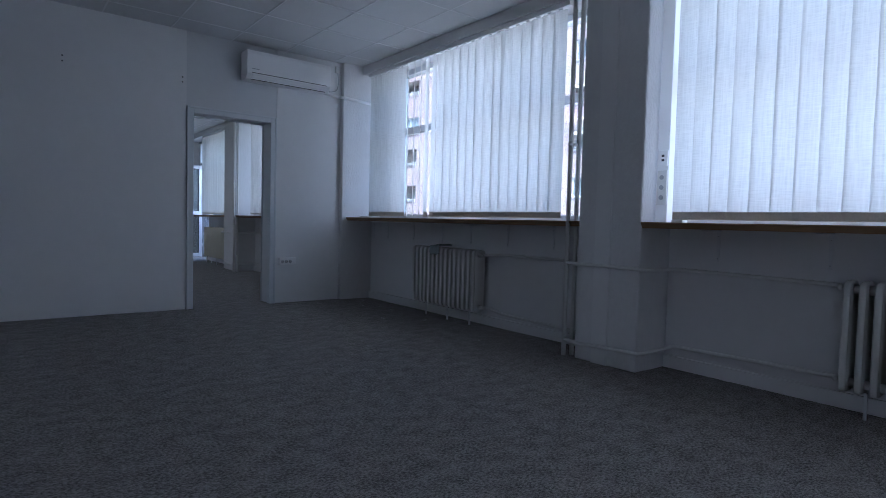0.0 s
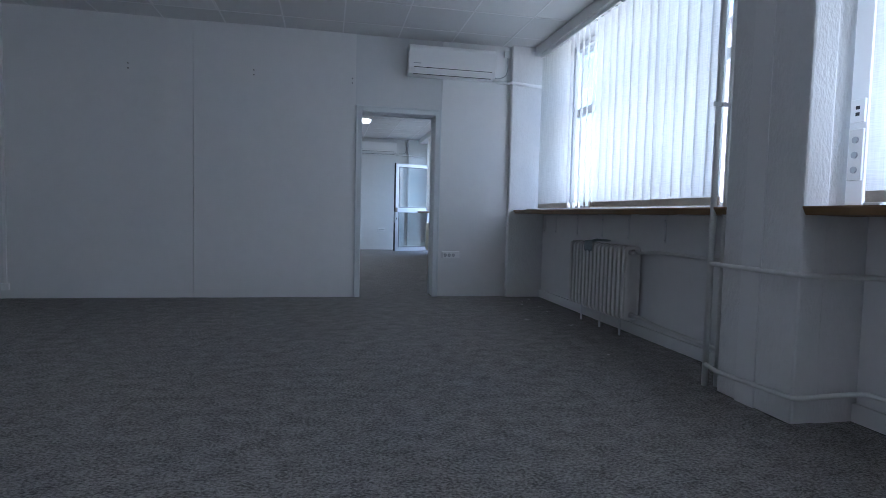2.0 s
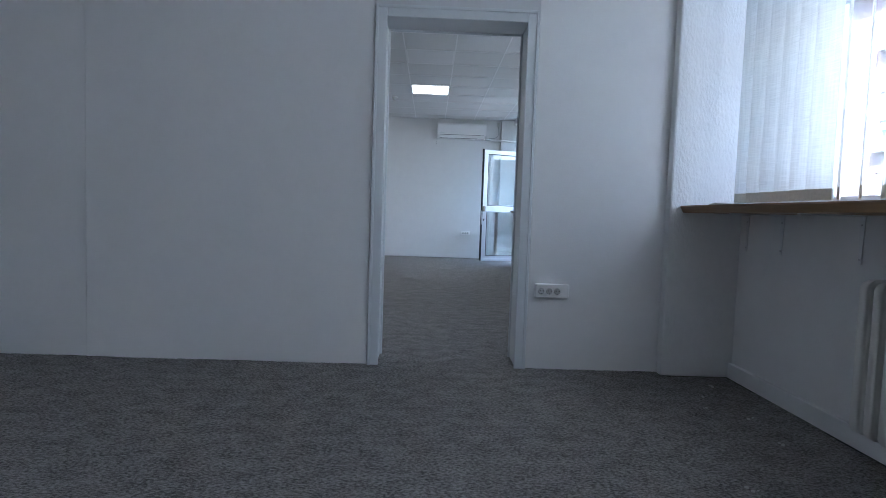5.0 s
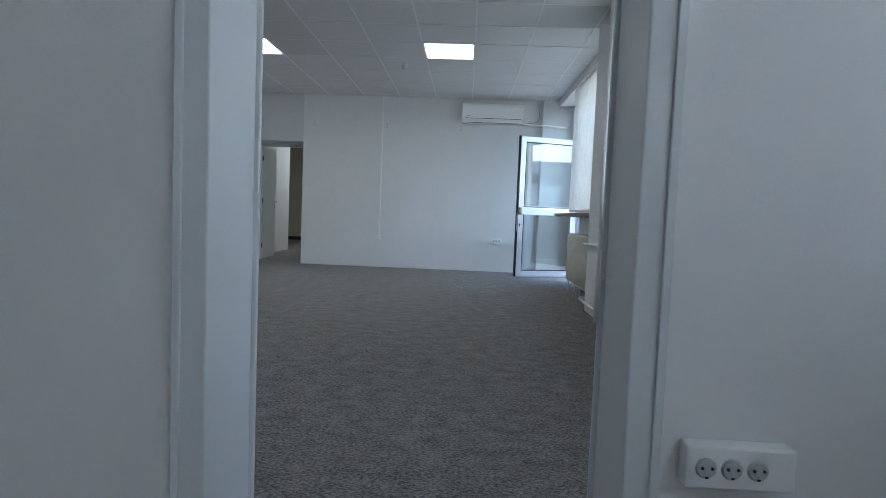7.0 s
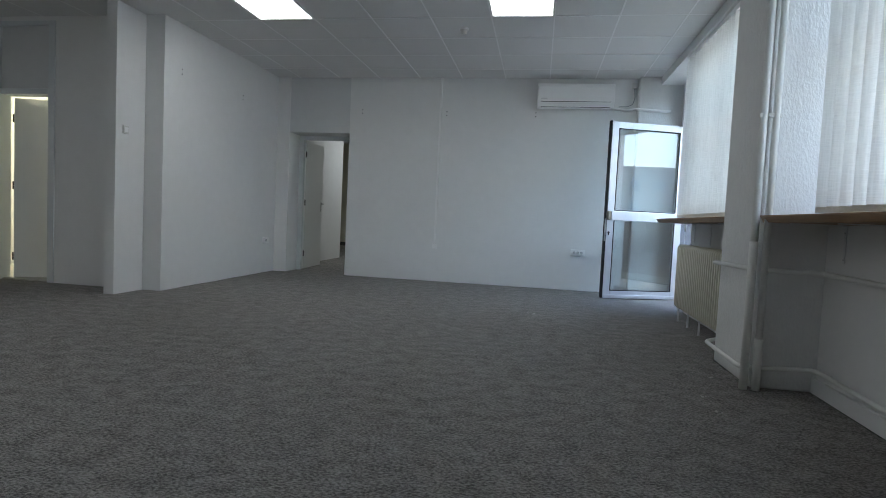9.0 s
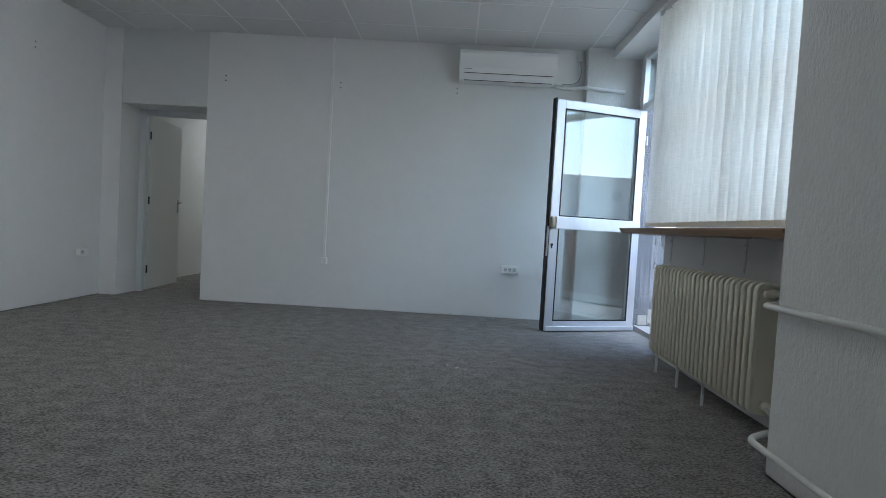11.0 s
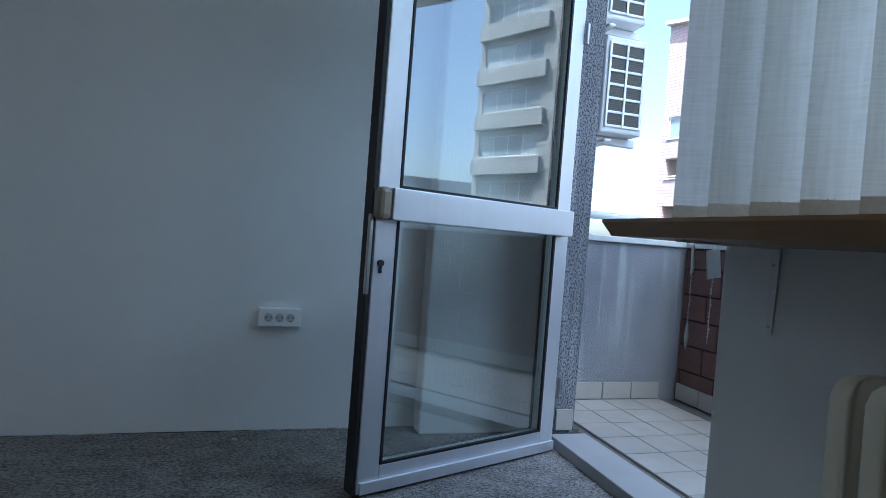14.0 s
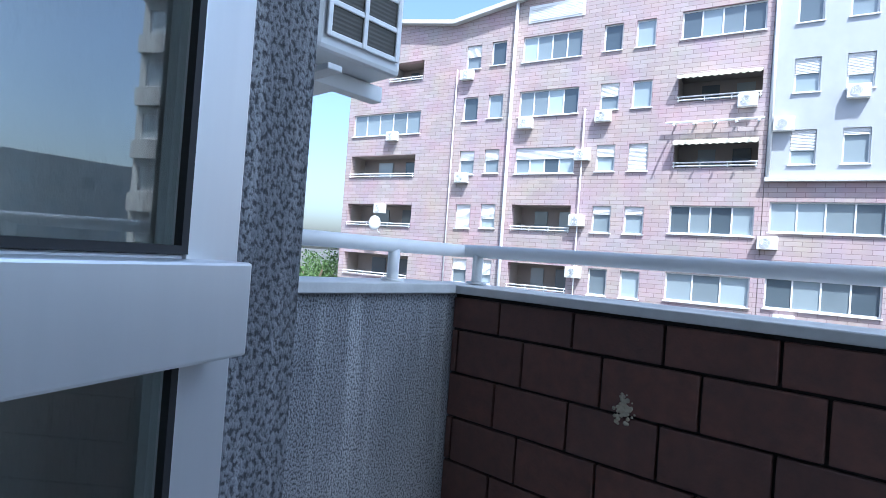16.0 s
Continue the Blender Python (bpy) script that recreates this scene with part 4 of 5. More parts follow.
# screw holes in the walls
for x, y, z in ((-0.476, WA0 + 0.012, 2.362), (0.739, WA0, 2.38), (1.761, WA0, 2.366), (-0.245, WC, 2.39), (0.988, WC, 2.378), (2.225, WC, 2.382)):
    bm = bmesh.new()
    for dz in (-0.025, 0.025):
        disc(bm, (x, y - 0.001, z + dz), (0, 1, 0), 0.007, 0.004, 10)
    tagged(part("wall_plug", bm, DARK), "pair of dark empty screw plugs in a wall", "wall plug", "wall plugs")
for x, y in ((-1.554, 12.553), (-1.554, 13.83), (-1.759, 6.31)):
    bm = bmesh.new()
    for dz in (-0.025, 0.025):
        disc(bm, (x, y, 2.36 + dz), (1, 0, 0), 0.007, 0.004, 10)
    tagged(part("wall_plug", bm, DARK), "pair of dark empty screw plugs in a wall", "wall plug", "wall plugs")

# ---------------------------------------------------------------- ceiling fittings
def panel_light(x, y, w, d, lit, label):
    p = thing("ceiling_light", pose(x, y, H - 0.004), label, "ceiling light", "ceiling panel lights")
    bm = bmesh.new()
    f = 0.018
    box(bm, 0, w, 0, f, 0, 0.03, bevel=0.002)
    box(bm, 0, w, d - f, d, 0, 0.03, bevel=0.002)
    box(bm, 0, f, f, d - f, 0, 0.03, bevel=0.002)
    box(bm, w - f, w, f, d - f, 0, 0.03, bevel=0.002)
    part("frame", bm, PLASTIC, p)
    bm = bmesh.new()
    box(bm, f, w - f, f, d - f, 0.001, 0.006)
    part("diffuser", bm, LAMP if lit else LAMP_OFF, p, "glowing white diffuser" if lit else "unlit white diffuser")
    return p


panel_light(1.793, 11.823, 0.594, 0.624, True, "square lit panel light in the suspended ceiling")
panel_light(-0.607, 11.823, 0.594, 0.624, True, "square lit panel light in the suspended ceiling")
# two more lit panels, unseen, added to brighten the recess and window wall
for px in (-0.607, -3.007):
    panel_light(px, 8.673, 0.594, 0.624, True, "square lit panel light in the suspended ceiling")
panel_light(1.793, 9.933, 0.594, 0.624, False, "square unlit panel light in the suspended ceiling")
panel_light(-0.142, 5.393, 0.594, 0.624, False, "square unlit panel light in the suspended ceiling")
sd = thing("smoke_detector", pose(1.48, 12.78, H), "white smoke detector on the ceiling", "smoke detector")
bm = bmesh.new()
disc(bm, (0, 0, -0.008), (0, 0, 1), 0.05, 0.016, 24)
part("base", bm, PLASTIC, sd)
bm = bmesh.new()
disc(bm, (0, 0, -0.038), (0, 0, -1), 0.042, 0.045, 24, 0.028)
part("dome", bm, PLASTIC_OLD, sd)

# flat cover strip on the first pillar
bm = bmesh.new()
box(bm, XP - 0.006, XP, 2.48, 2.61, 0.0, H, bevel=0.002)
structure(part("trim_pillar_strip", bm, PAINT), "flat white cover strip up a plastered pillar", "trim")


# flat dark strips paint the shadow in the ragged carpet gaps along the walls
def gap_shadow_strip(name, line, seed):
    """An uneven dark strip along a plan line, its wall side straight; paints gap shadow."""
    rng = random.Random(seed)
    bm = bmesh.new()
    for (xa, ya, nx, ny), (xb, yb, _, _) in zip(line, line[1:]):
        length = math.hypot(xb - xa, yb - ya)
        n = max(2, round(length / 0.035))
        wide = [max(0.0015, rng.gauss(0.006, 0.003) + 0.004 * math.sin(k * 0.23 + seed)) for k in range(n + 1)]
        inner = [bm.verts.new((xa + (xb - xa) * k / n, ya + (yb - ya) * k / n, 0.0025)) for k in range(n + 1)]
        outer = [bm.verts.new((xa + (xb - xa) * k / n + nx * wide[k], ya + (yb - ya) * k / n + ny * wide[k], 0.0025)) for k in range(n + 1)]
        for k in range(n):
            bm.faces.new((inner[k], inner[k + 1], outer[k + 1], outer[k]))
    structure(part(name, bm, GAP_SHADOW), "ragged dark strip painting the shadow in the gap between carpet and wall", "trim")


gap_shadow_strip("trim_gap_partition", [(-1.76, WA0 + 0.012, 0, -1), (0.137, WA0 + 0.012, 0, -1)], 1)
gap_shadow_strip("trim_gap_partition", [(0.145, WA0, 0, -1), (1.80, WA0, 0, -1)], 2)
gap_shadow_strip("trim_gap_partition", [(2.76, WA0, 0, -1), (3.555, WA0, 0, -1)], 3)
gap_shadow_strip("trim_gap_corner", [(3.555, 6.30, 0, -1), (3.95, 6.30, 0, -1)], 8)
gap_shadow_strip("trim_gap_windows", [(XW - 0.025, 2.76, -1, 0), (XW - 0.025, 6.30, -1, 0)], 4)
gap_shadow_strip("trim_gap_windows", [(XW - 0.025, YB, -1, 0), (XW - 0.025, 2.25, -1, 0)], 5)
gap_shadow_strip("trim_gap_windows", [(XW - 0.025, WA1 + 0.09, -1, 0), (XW - 0.025, 10.45, -1, 0)], 6)
gap_shadow_strip("trim_gap_pillar", [(XP, 2.25, -1, 0), (XP, 2.76, -1, 0)], 9)
gap_shadow_strip("trim_gap_pillar", [(XP, 10.45, -1, 0), (XP, 11.12, -1, 0)], 10)
gap_shadow_strip("trim_gap_end", [(-0.435, WC, 0, -1), (3.555, WC, 0, -1)], 7)
gap_shadow_strip("trim_gap_side", [(-1.555, 12.26, 1, 0), (-1.555, WC, 1, 0)], 11)

# odds and ends left on the window shelves
bm = bmesh.new()
box(bm, 3.70, 3.86, 6.06, 6.14, 1.013, 1.019, bevel=0.002, turn=Matrix.Translation((3.78, 6.10, 1.03)) @ Matrix.Rotation(radians(-7), 4, "X") @ Matrix.Translation((-3.78, -6.10, -1.022)))
tagged(part("paper_scrap", bm, PAPER), "off-white card scrap lying on a window shelf", "paper")
bm = bmesh.new()
box(bm, 3.86, 3.93, 2.10, 2.18, 1.0125, 1.034, bevel=0.003)
tagged(part("plastic_block", bm, PLASTIC), "small white plastic block on a window shelf", "block")

# crumbs of plaster on the carpet
rng = random.Random(11)
for x, y in ((3.62, 5.9), (3.7, 5.6), (3.55, 5.75), (3.66, 5.3), (3.6, 4.6), (3.4, 3.6), (3.45, 10.6), (3.3, 10.15), (3.3, 9.9), (2.75, 14.7), (2.3, 12.6), (2.36, 12.55), (3.75, 6.1), (3.3, 4.9), (0.9, 14.68)):
    bm = bmesh.new()
    for k in range(3):
        bmesh.ops.create_icosphere(bm, subdivisions=1, radius=rng.uniform(0.004, 0.010), matrix=pose(x + rng.uniform(-.02, .02), y + rng.uniform(-.02, .02), 0.004, 0, 0, 0) @ Matrix.Diagonal((1, 1, 0.6, 1)))
    tagged(part("plaster_crumb", bm, CRUMB), "small pale plaster crumbs lying on the carpet", "crumb", "crumbs on the carpet")

# ---------------------------------------------------------------- unseen fill lamps added beyond the doorways
ld = bpy.data.lights.new("side_room_fill", "AREA")
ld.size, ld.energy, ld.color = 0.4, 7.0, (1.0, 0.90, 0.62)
lo = new("side_room_fill", ld)
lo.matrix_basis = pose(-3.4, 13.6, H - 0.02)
ld = bpy.data.lights.new("corridor_fill", "AREA")
ld.size, ld.energy, ld.color = 0.6, 2.4, (1.0, 1.0, 0.97)
lo = new("corridor_fill", ld)
lo.matrix_basis = pose(-0.5, 18.0, H - 0.02)

# ---------------------------------------------------------------- balcony
BX, BY = 5.31, 15.10
bm = bmesh.new()
box(bm, XO, BX + 0.16, 10.6, BY + 0.14, -0.25, 0.036)
box(bm, 4.308, XO, 14.60, BY, -0.25, 0.05)
balcony_floor = structure(part("floor_balcony", bm, GROUT), "pale tiled balcony floor", "floor")
bm = bmesh.new()
box(bm, BX + 0.012, BX + 0.16, 10.6, BY + 0.14, -0.25, 0.99)
parapet = structure(part("wall_balcony_front", bm, MORTAR), "dark red clinker-brick balcony parapet", "wall")
bm = bmesh.new()
box(bm, 4.308, BX + 0.012, BY, BY + 0.14, 0.036, 0.99)
structure(part("wall_balcony_side", bm, STUCCO), "stained grey stucco balcony side parapet", "wall")
bm = bmesh.new()
box(bm, BX - 0.02, BX + 0.20, 10.6, BY + 0.19, 0.99, 1.02, bevel=0.004)
structure(part("trim_front_coping", bm, CAP), "pale coping on the balcony parapet", "coping")
bm = bmesh.new()
box(bm, 4.308, BX - 0.022, BY - 0.025, BY + 0.19, 0.99, 1.024, bevel=0.004)
structure(part("trim_side_coping", bm, CAP), "pale coping on the side parapet", "coping")
bm = bmesh.new()
box(bm, 4.132, 4.308, 14.60, 15.6, -3.0, 7.0)
structure(part("wall_pier", bm, STUCCO_DARK), "dark grey sprayed stucco pier", "wall")
# facade of this building above, below and to both sides
# its unseen upper part is added to keep the sun off the balcony
bm = bmesh.new()
box(bm, 3.98, XO, YB - 6, 28, H + 0.1, 14.0)
box(bm, 3.98, XO, YB - 6, YB, -7.5, H + 0.1)
box(bm, 3.98, XO, 15.6, 28, -7.5, H + 0.1)
box(bm, 3.98, XO, YB, 15.6, -7.5, -0.25)
structure(part("wall_facade", bm, CONCRETE), "grey rendered facade of the building, unseen, blocking the sun", "wall")
# unseen roof and rear wall, added to block the sun
bm = bmesh.new()
box(bm, XL - 8, 3.98, YB - 6, 28, 13.8, 14.0)
box(bm, XL - 8, XL - 7.8, YB - 6, 28, -7.5, 13.8)
structure(part("roof_slab", bm, CONCRETE), "unseen grey flat roof and rear wall added to block the sun", "roof")

# balcony rail
rl = thing("balcony_rail", pose(0, 0, 0), "white painted tubular rail above the balcony parapet", "rail")
bm = bmesh.new()
tube(bm, [(5.43, 10.7, 1.147), (5.43, 15.17, 1.147)], 0.024, 14)
part("front_rail", bm, RAILPAINT, rl, "", True)
bm = bmesh.new()
tube(bm, [(5.43, 15.17, 1.145), (4.36, 15.17, 1.145)], 0.024, 14)
part("side_rail", bm, RAILPAINT, rl, "", True)
for x, y in ((5.43, 15.10), (5.43, 13.1), (5.43, 11.2), (5.06, 15.17)):
    bm = bmesh.new()
    tube(bm, [(x, y, 1.018), (x, y, 1.135)], 0.020, 12)
    disc(bm, (x, y, 1.028), (0, 0, 1), 0.04, 0.008, 14)
    part("post", bm, RAILPAINT, rl, "", True)

# bricks of the parapet, shared meshes
def brick_mesh(length, height, depth):
    bm = bmesh.new()
    box(bm, 0, depth, -length / 2, length / 2, 0, height, bevel=0.003)
    return mesh_of("brick", bm, BRICK)


PITCH, COURSE, JOINT = 0.278, 0.156, 0.009
full, cut = brick_mesh(PITCH - JOINT, COURSE - JOINT, 0.03), brick_mesh(PITCH - JOINT, 0.109, 0.03)
rng = random.Random(7)
for row in range(7):
    top = 0.976 if row == 0 else 0.857 - (row - 1) * COURSE
    h = 0.109 if row == 0 else COURSE - JOINT
    if top - h < 0.05:
        continue
    y = (14.616 if row % 2 == 0 else 14.792) + PITCH / 2
    while y > 10.7:
        if y + PITCH / 2 - JOINT / 2 < BY:
            share("brick", cut if row == 0 else full, parapet, pose(BX - 0.004 + rng.uniform(-0.002, 0.002), y, top - h, rng.uniform(-0.2, 0.2), 0, rng.uniform(-0.3, 0.3)))
        y -= PITCH
    y = (14.616 if row % 2 == 0 else 14.792) + PITCH
    gap = BY - y
    if gap - JOINT > 0.02:
        me = brick_mesh(gap - JOINT, h, 0.03)
        share("brick", me, parapet, pose(BX - 0.004, (BY + y) / 2, top - h))

# tiles of the balcony floor and its skirting
def tile_mesh(w, d, h):
    bm = bmesh.new()
    box(bm, -w / 2, w / 2, -d / 2, d / 2, 0, h, bevel=0.002)
    return mesh_of("tile", bm, TILE)


T = 0.20
tm = tile_mesh(T - 0.006, T - 0.006, 0.012)
for i in range(4):
    for j in range(18):
        share("tile", tm, balcony_floor, pose(XO + 0.04 + (i + 0.5) * T, BY - 0.02 - (j + 0.5) * T, 0.036 + rng.uniform(0, 0.0015), rng.uniform(-.2, .2), rng.uniform(-.2, .2), 0))
skm = tile_mesh(T - 0.006, 0.012, 0.10)
for i in range(4):
    share("tile", skm, balcony_floor, pose(XO - 0.02 + (i + 0.5) * T + 0.06, BY - 0.008, 0.050))
for j in range(18):
    share("tile", skm, balcony_floor, pose(BX - 0.010, BY - 0.02 - (j + 0.5) * T, 0.050, 0, 0, 90))
skp = tile_mesh(0.09, 0.012, 0.10)
share("tile", skp, balcony_floor, pose(4.25, 14.592, 0.05))

# splash of foam on the bricks
bm = bmesh.new()
for k in range(90):
    bmesh.ops.create_icosphere(bm, subdivisions=1, radius=rng.uniform(0.003, 0.008), matrix=pose(BX - 0.006, 14.437 + rng.gauss(0, 0.013), 0.722 + rng.gauss(0, 0.017)) @ Matrix.Diagonal((0.35, 1, 1, 1)))
tagged(part("foam_blob", bm, FOAM, None, "", True), "hardened beige foam blob stuck on dark bricks", "foam")

# ---------------------------------------------------------------- outdoor air conditioner units
def outdoor_unit(name, m, label, group, far=False):
    """Local x is the depth, y the length, z up; the coil guard shows at the end y = 0 and the fan looks along +x."""
    u = thing(name, m, label, "air conditioner", group)
    D, L, Z = 0.26, 0.72, 0.52
    bm = bmesh.new()
    box(bm, 0, D, 0, L, 0, Z, bevel=0.012)
    part("casing", bm, STEEL if not far else PLASTIC_OLD, u, "white painted steel casing")
    if not far:
        for r in range(6):
            for c in range(2):
                bm = bmesh.new()
                x0, z0 = 0.030 + c * 0.103, 0.042 + r * 0.074
                box(bm, x0, x0 + 0.094, -0.004, -0.001, z0, z0 + 0.064, bevel=0.001)
                part("coil_opening", bm, DARK, u)
        for r in range(7):
            bm = bmesh.new()
            z0 = 0.030 + r * 0.074
            box(bm, 0.018, 0.242, -0.010, -0.004, z0, z0 + 0.014, bevel=0.003)
            part("guard_bar", bm, PLASTIC, u, "white plastic guard bar")
        for x0 in (0.018, 0.122, 0.228):
            bm = bmesh.new()
            box(bm, x0, x0 + 0.014, -0.012, -0.006, 0.030, 0.488, bevel=0.003)
            part("guard_bar", bm, PLASTIC, u, "white plastic guard bar")
        bm = bmesh.new()
        zz = [0.042 + k * 0.00525 for k in range(84)]
        cols = [[bm.verts.new((x, -0.0048 - 0.0008 * (k % 2), z)) for k, z in enumerate(zz)] for x in (0.030, 0.230)]
        for k in range(83):
            bm.faces.new((cols[0][k], cols[1][k], cols[1][k + 1], cols[0][k + 1]))
        part("coil", bm, COIL, u, "fine brownish ribbed coil")
        bm = bmesh.new()
        for y in (0.10, 0.56):
            box(bm, -0.167, D + 0.03, y, y + 0.04, -0.045, -0.002, bevel=0.003)
            box(bm, -0.167, -0.15, y, y + 0.04, -0.35, -0.045, bevel=0.003)
        box(bm, 0.0, 0.04, -0.05, 0.66, -0.06, -0.045, bevel=0.003)
        part("bracket", bm, STEEL, u, "white steel wall bracket")
    bm = bmesh.new()
    disc(bm, (D + 0.004, L * 0.40, Z / 2), (1, 0, 0), 0.19, 0.012, 28)
    fan = part("fan_grille", bm, GREYPLASTIC if far else DARK, u, "round fan grille")
    bm = bmesh.new()
    for rr in (0.05, 0.10, 0.145, 0.185):
        pts = [(D + 0.014, L * 0.40 + rr * math.cos(a), Z / 2 + rr * math.sin(a)) for a in (2 * math.pi * k / 20 for k in range(21))]
        tube(bm, pts, 0.004 if not far else 0.008, 5)
    part("fan_guard", bm, PLASTIC, fan, "white wire fan guard")
    return u


outdoor_unit("outdoor_unit", pose(4.475, 14.85, 1.572), "white outdoor air conditioner unit on a grey pier", "outdoor units nearby")
outdoor_unit("outdoor_unit", pose(4.47, 14.88, 2.19), "white outdoor air conditioner unit, stained, higher on the pier", "outdoor units nearby")

# ---------------------------------------------------------------- outside: ground, buildings, trees
bm = bmesh.new()
box(bm, -1500, 2500, -2000, 2000, GROUND - 0.5, GROUND)
structure(part("ground", bm, material("asphalt and earth", (0.09, 0.09, 0.085), 0.95, amount=0.3, noise_scale=2, big_scale=0.08, big_amount=0.4)), "grey street ground between buildings", "ground")


def cladding(name, color, joint, w, h, spread):
    """Small cladding tiles in courses, with their joints."""
    mat = bpy.data.materials.new(name)
    mat.use_nodes = True
    nt = mat.node_tree
    n, l = nt.nodes, nt.links
    b = n["Principled BSDF"]
    b.inputs["Roughness"].default_value = 0.8
    co = n.new("ShaderNodeTexCoord")
    sep, com = n.new("ShaderNodeSeparateXYZ"), n.new("ShaderNodeCombineXYZ")
    l.new(co.outputs["Object"], sep.inputs[0])
    l.new(sep.outputs[0], com.inputs[0])
    l.new(sep.outputs[2], com.inputs[1])
    t = n.new("ShaderNodeTexBrick")
    t.offset, t.squash = 0.5, 1.0
    t.inputs["Scale"].default_value = 1.0
    t.inputs["Brick Width"].default_value, t.inputs["Row Height"].default_value = w, h
    t.inputs["Mortar Size"].default_value = 0.012
    t.inputs["Color1"].default_value = (*color, 1)
    t.inputs["Color2"].default_value = (*(c * spread for c in color), 1)
    t.inputs["Mortar"].default_value = (*joint, 1)
    l.new(com.outputs[0], t.inputs["Vector"])
    z = n.new("ShaderNodeTexNoise")
    z.inputs["Scale"].default_value = 0.7
    z.inputs["Detail"].default_value = 4
    l.new(co.outputs["Object"], z.inputs["Vector"])
    mx = n.new("ShaderNodeMix")
    mx.data_type = "RGBA"
    mx.blend_type = "MULTIPLY"
    mx.inputs[0].default_value = 0.35
    l.new(t.outputs["Color"], mx.inputs[6])
    l.new(z.outputs["Color"], mx.inputs[7])
    l.new(mx.outputs[2], b.inputs["Base Color"])
    bp = n.new("ShaderNodeBump")
    bp.inputs["Strength"].default_value = 0.5
    bp.inputs["Distance"].default_value = 0.01
    bp.invert = True
    l.new(t.outputs["Fac"], bp.inputs["Height"])
    l.new(bp.outputs[0], b.inputs["Normal"])
    return mat


PINK = cladding("pinkish facade tiles", (0.53, 0.425, 0.42), (0.30, 0.22, 0.23), 0.62, 0.19, 0.84)
BLUEWALL = material("pale blue-grey render", (0.43, 0.45, 0.48), 0.85, amount=0.1, noise_scale=2, big_scale=0.5, big_amount=0.15)
GREYWALL = material("weathered grey concrete panels", (0.40, 0.41, 0.40), 0.9, amount=0.2, noise_scale=2, big_scale=0.4, big_amount=0.25)
FARFRAME = material("white window frames", (0.78, 0.78, 0.77), 0.5)
# pale blue, random per pane, paints sky reflections and curtains into the glass
FARGLASS = material("dark glass with painted reflections", (0.05, 0.07, 0.09), 0.06, spec=0.9, random_amount=0.9, tint=(0.46, 0.54, 0.57))
SHUTTER = material("white roller shutter", (0.76, 0.76, 0.75), 0.6, amount=0.1, noise_scale=3)
# the recess's shade is put into this darker wall colour
INSIDE = material("loggia wall darkened for shade", (0.34, 0.31, 0.28), 0.9, amount=0.15, noise_scale=1.5)
AWNING = material("cream awning cloth", (0.66, 0.64, 0.50), 0.9, amount=0.1, noise_scale=4)
LEAF = material("green leaves", (0.075, 0.14, 0.035), 0.6, amount=0.5, noise_scale=1.2, tint=(0.04, 0.08, 0.02))
BARK = material("brown bark", (0.12, 0.09, 0.06), 0.95, amount=0.4, noise_scale=8, bump=0.6, bump_scale=12)

FU, FN = Vector((0.1834, -0.983, 0)), Vector((0.983, 0.1834, 0))
FACE = Matrix(((FU.x, FN.x, 0, 27.67), (FU.y, FN.y, 0, 24.72), (0, 0, 1, 0), (0, 0, 0, 1)))


def facade_wall(bm, u0, u1, z0, top, openings, thick=0.35):
    """A wall in local x-z with real openings; top gives the roof line at u."""
    us = sorted({u0, u1, *(o[0] for o in openings), *(o[1] for o in openings)})
    zs = sorted({z0, *(o[2] for o in openings), *(o[3] for o in openings)})
    us = [u for u in us if u0 <= u <= u1]

    def hole(u, z):
        return any(o[0] < u < o[1] and o[2] < z < o[3] for o in openings)

    for a, b in zip(us, us[1:]):
        for c, d in zip(zs, zs[1:]):
            if not hole((a + b) / 2, (c + d) / 2):
                bm.faces.new([bm.verts.new(p) for p in ((a, 0, c), (b, 0, c), (b, 0, d), (a, 0, d))])
        bm.faces.new([bm.verts.new(p) for p in ((a, 0, zs[-1]), (b, 0, zs[-1]), (b, 0, top(b)), (a, 0, top(a)))])
    for a, b, c, d in openings:
        for q in (((a, 0, c), (a, thick, c), (a, thick, d), (a, 0, d)), ((b, 0, c), (b, 0, d), (b, thick, d), (b, thick, c)),
                  ((a, 0, c), (b, 0, c), (b, thick, c), (a, thick, c)), ((a, 0, d), (a, thick, d), (b, thick, d), (b, 0, d))):
            bm.faces.new([bm.verts.new(p) for p in q])


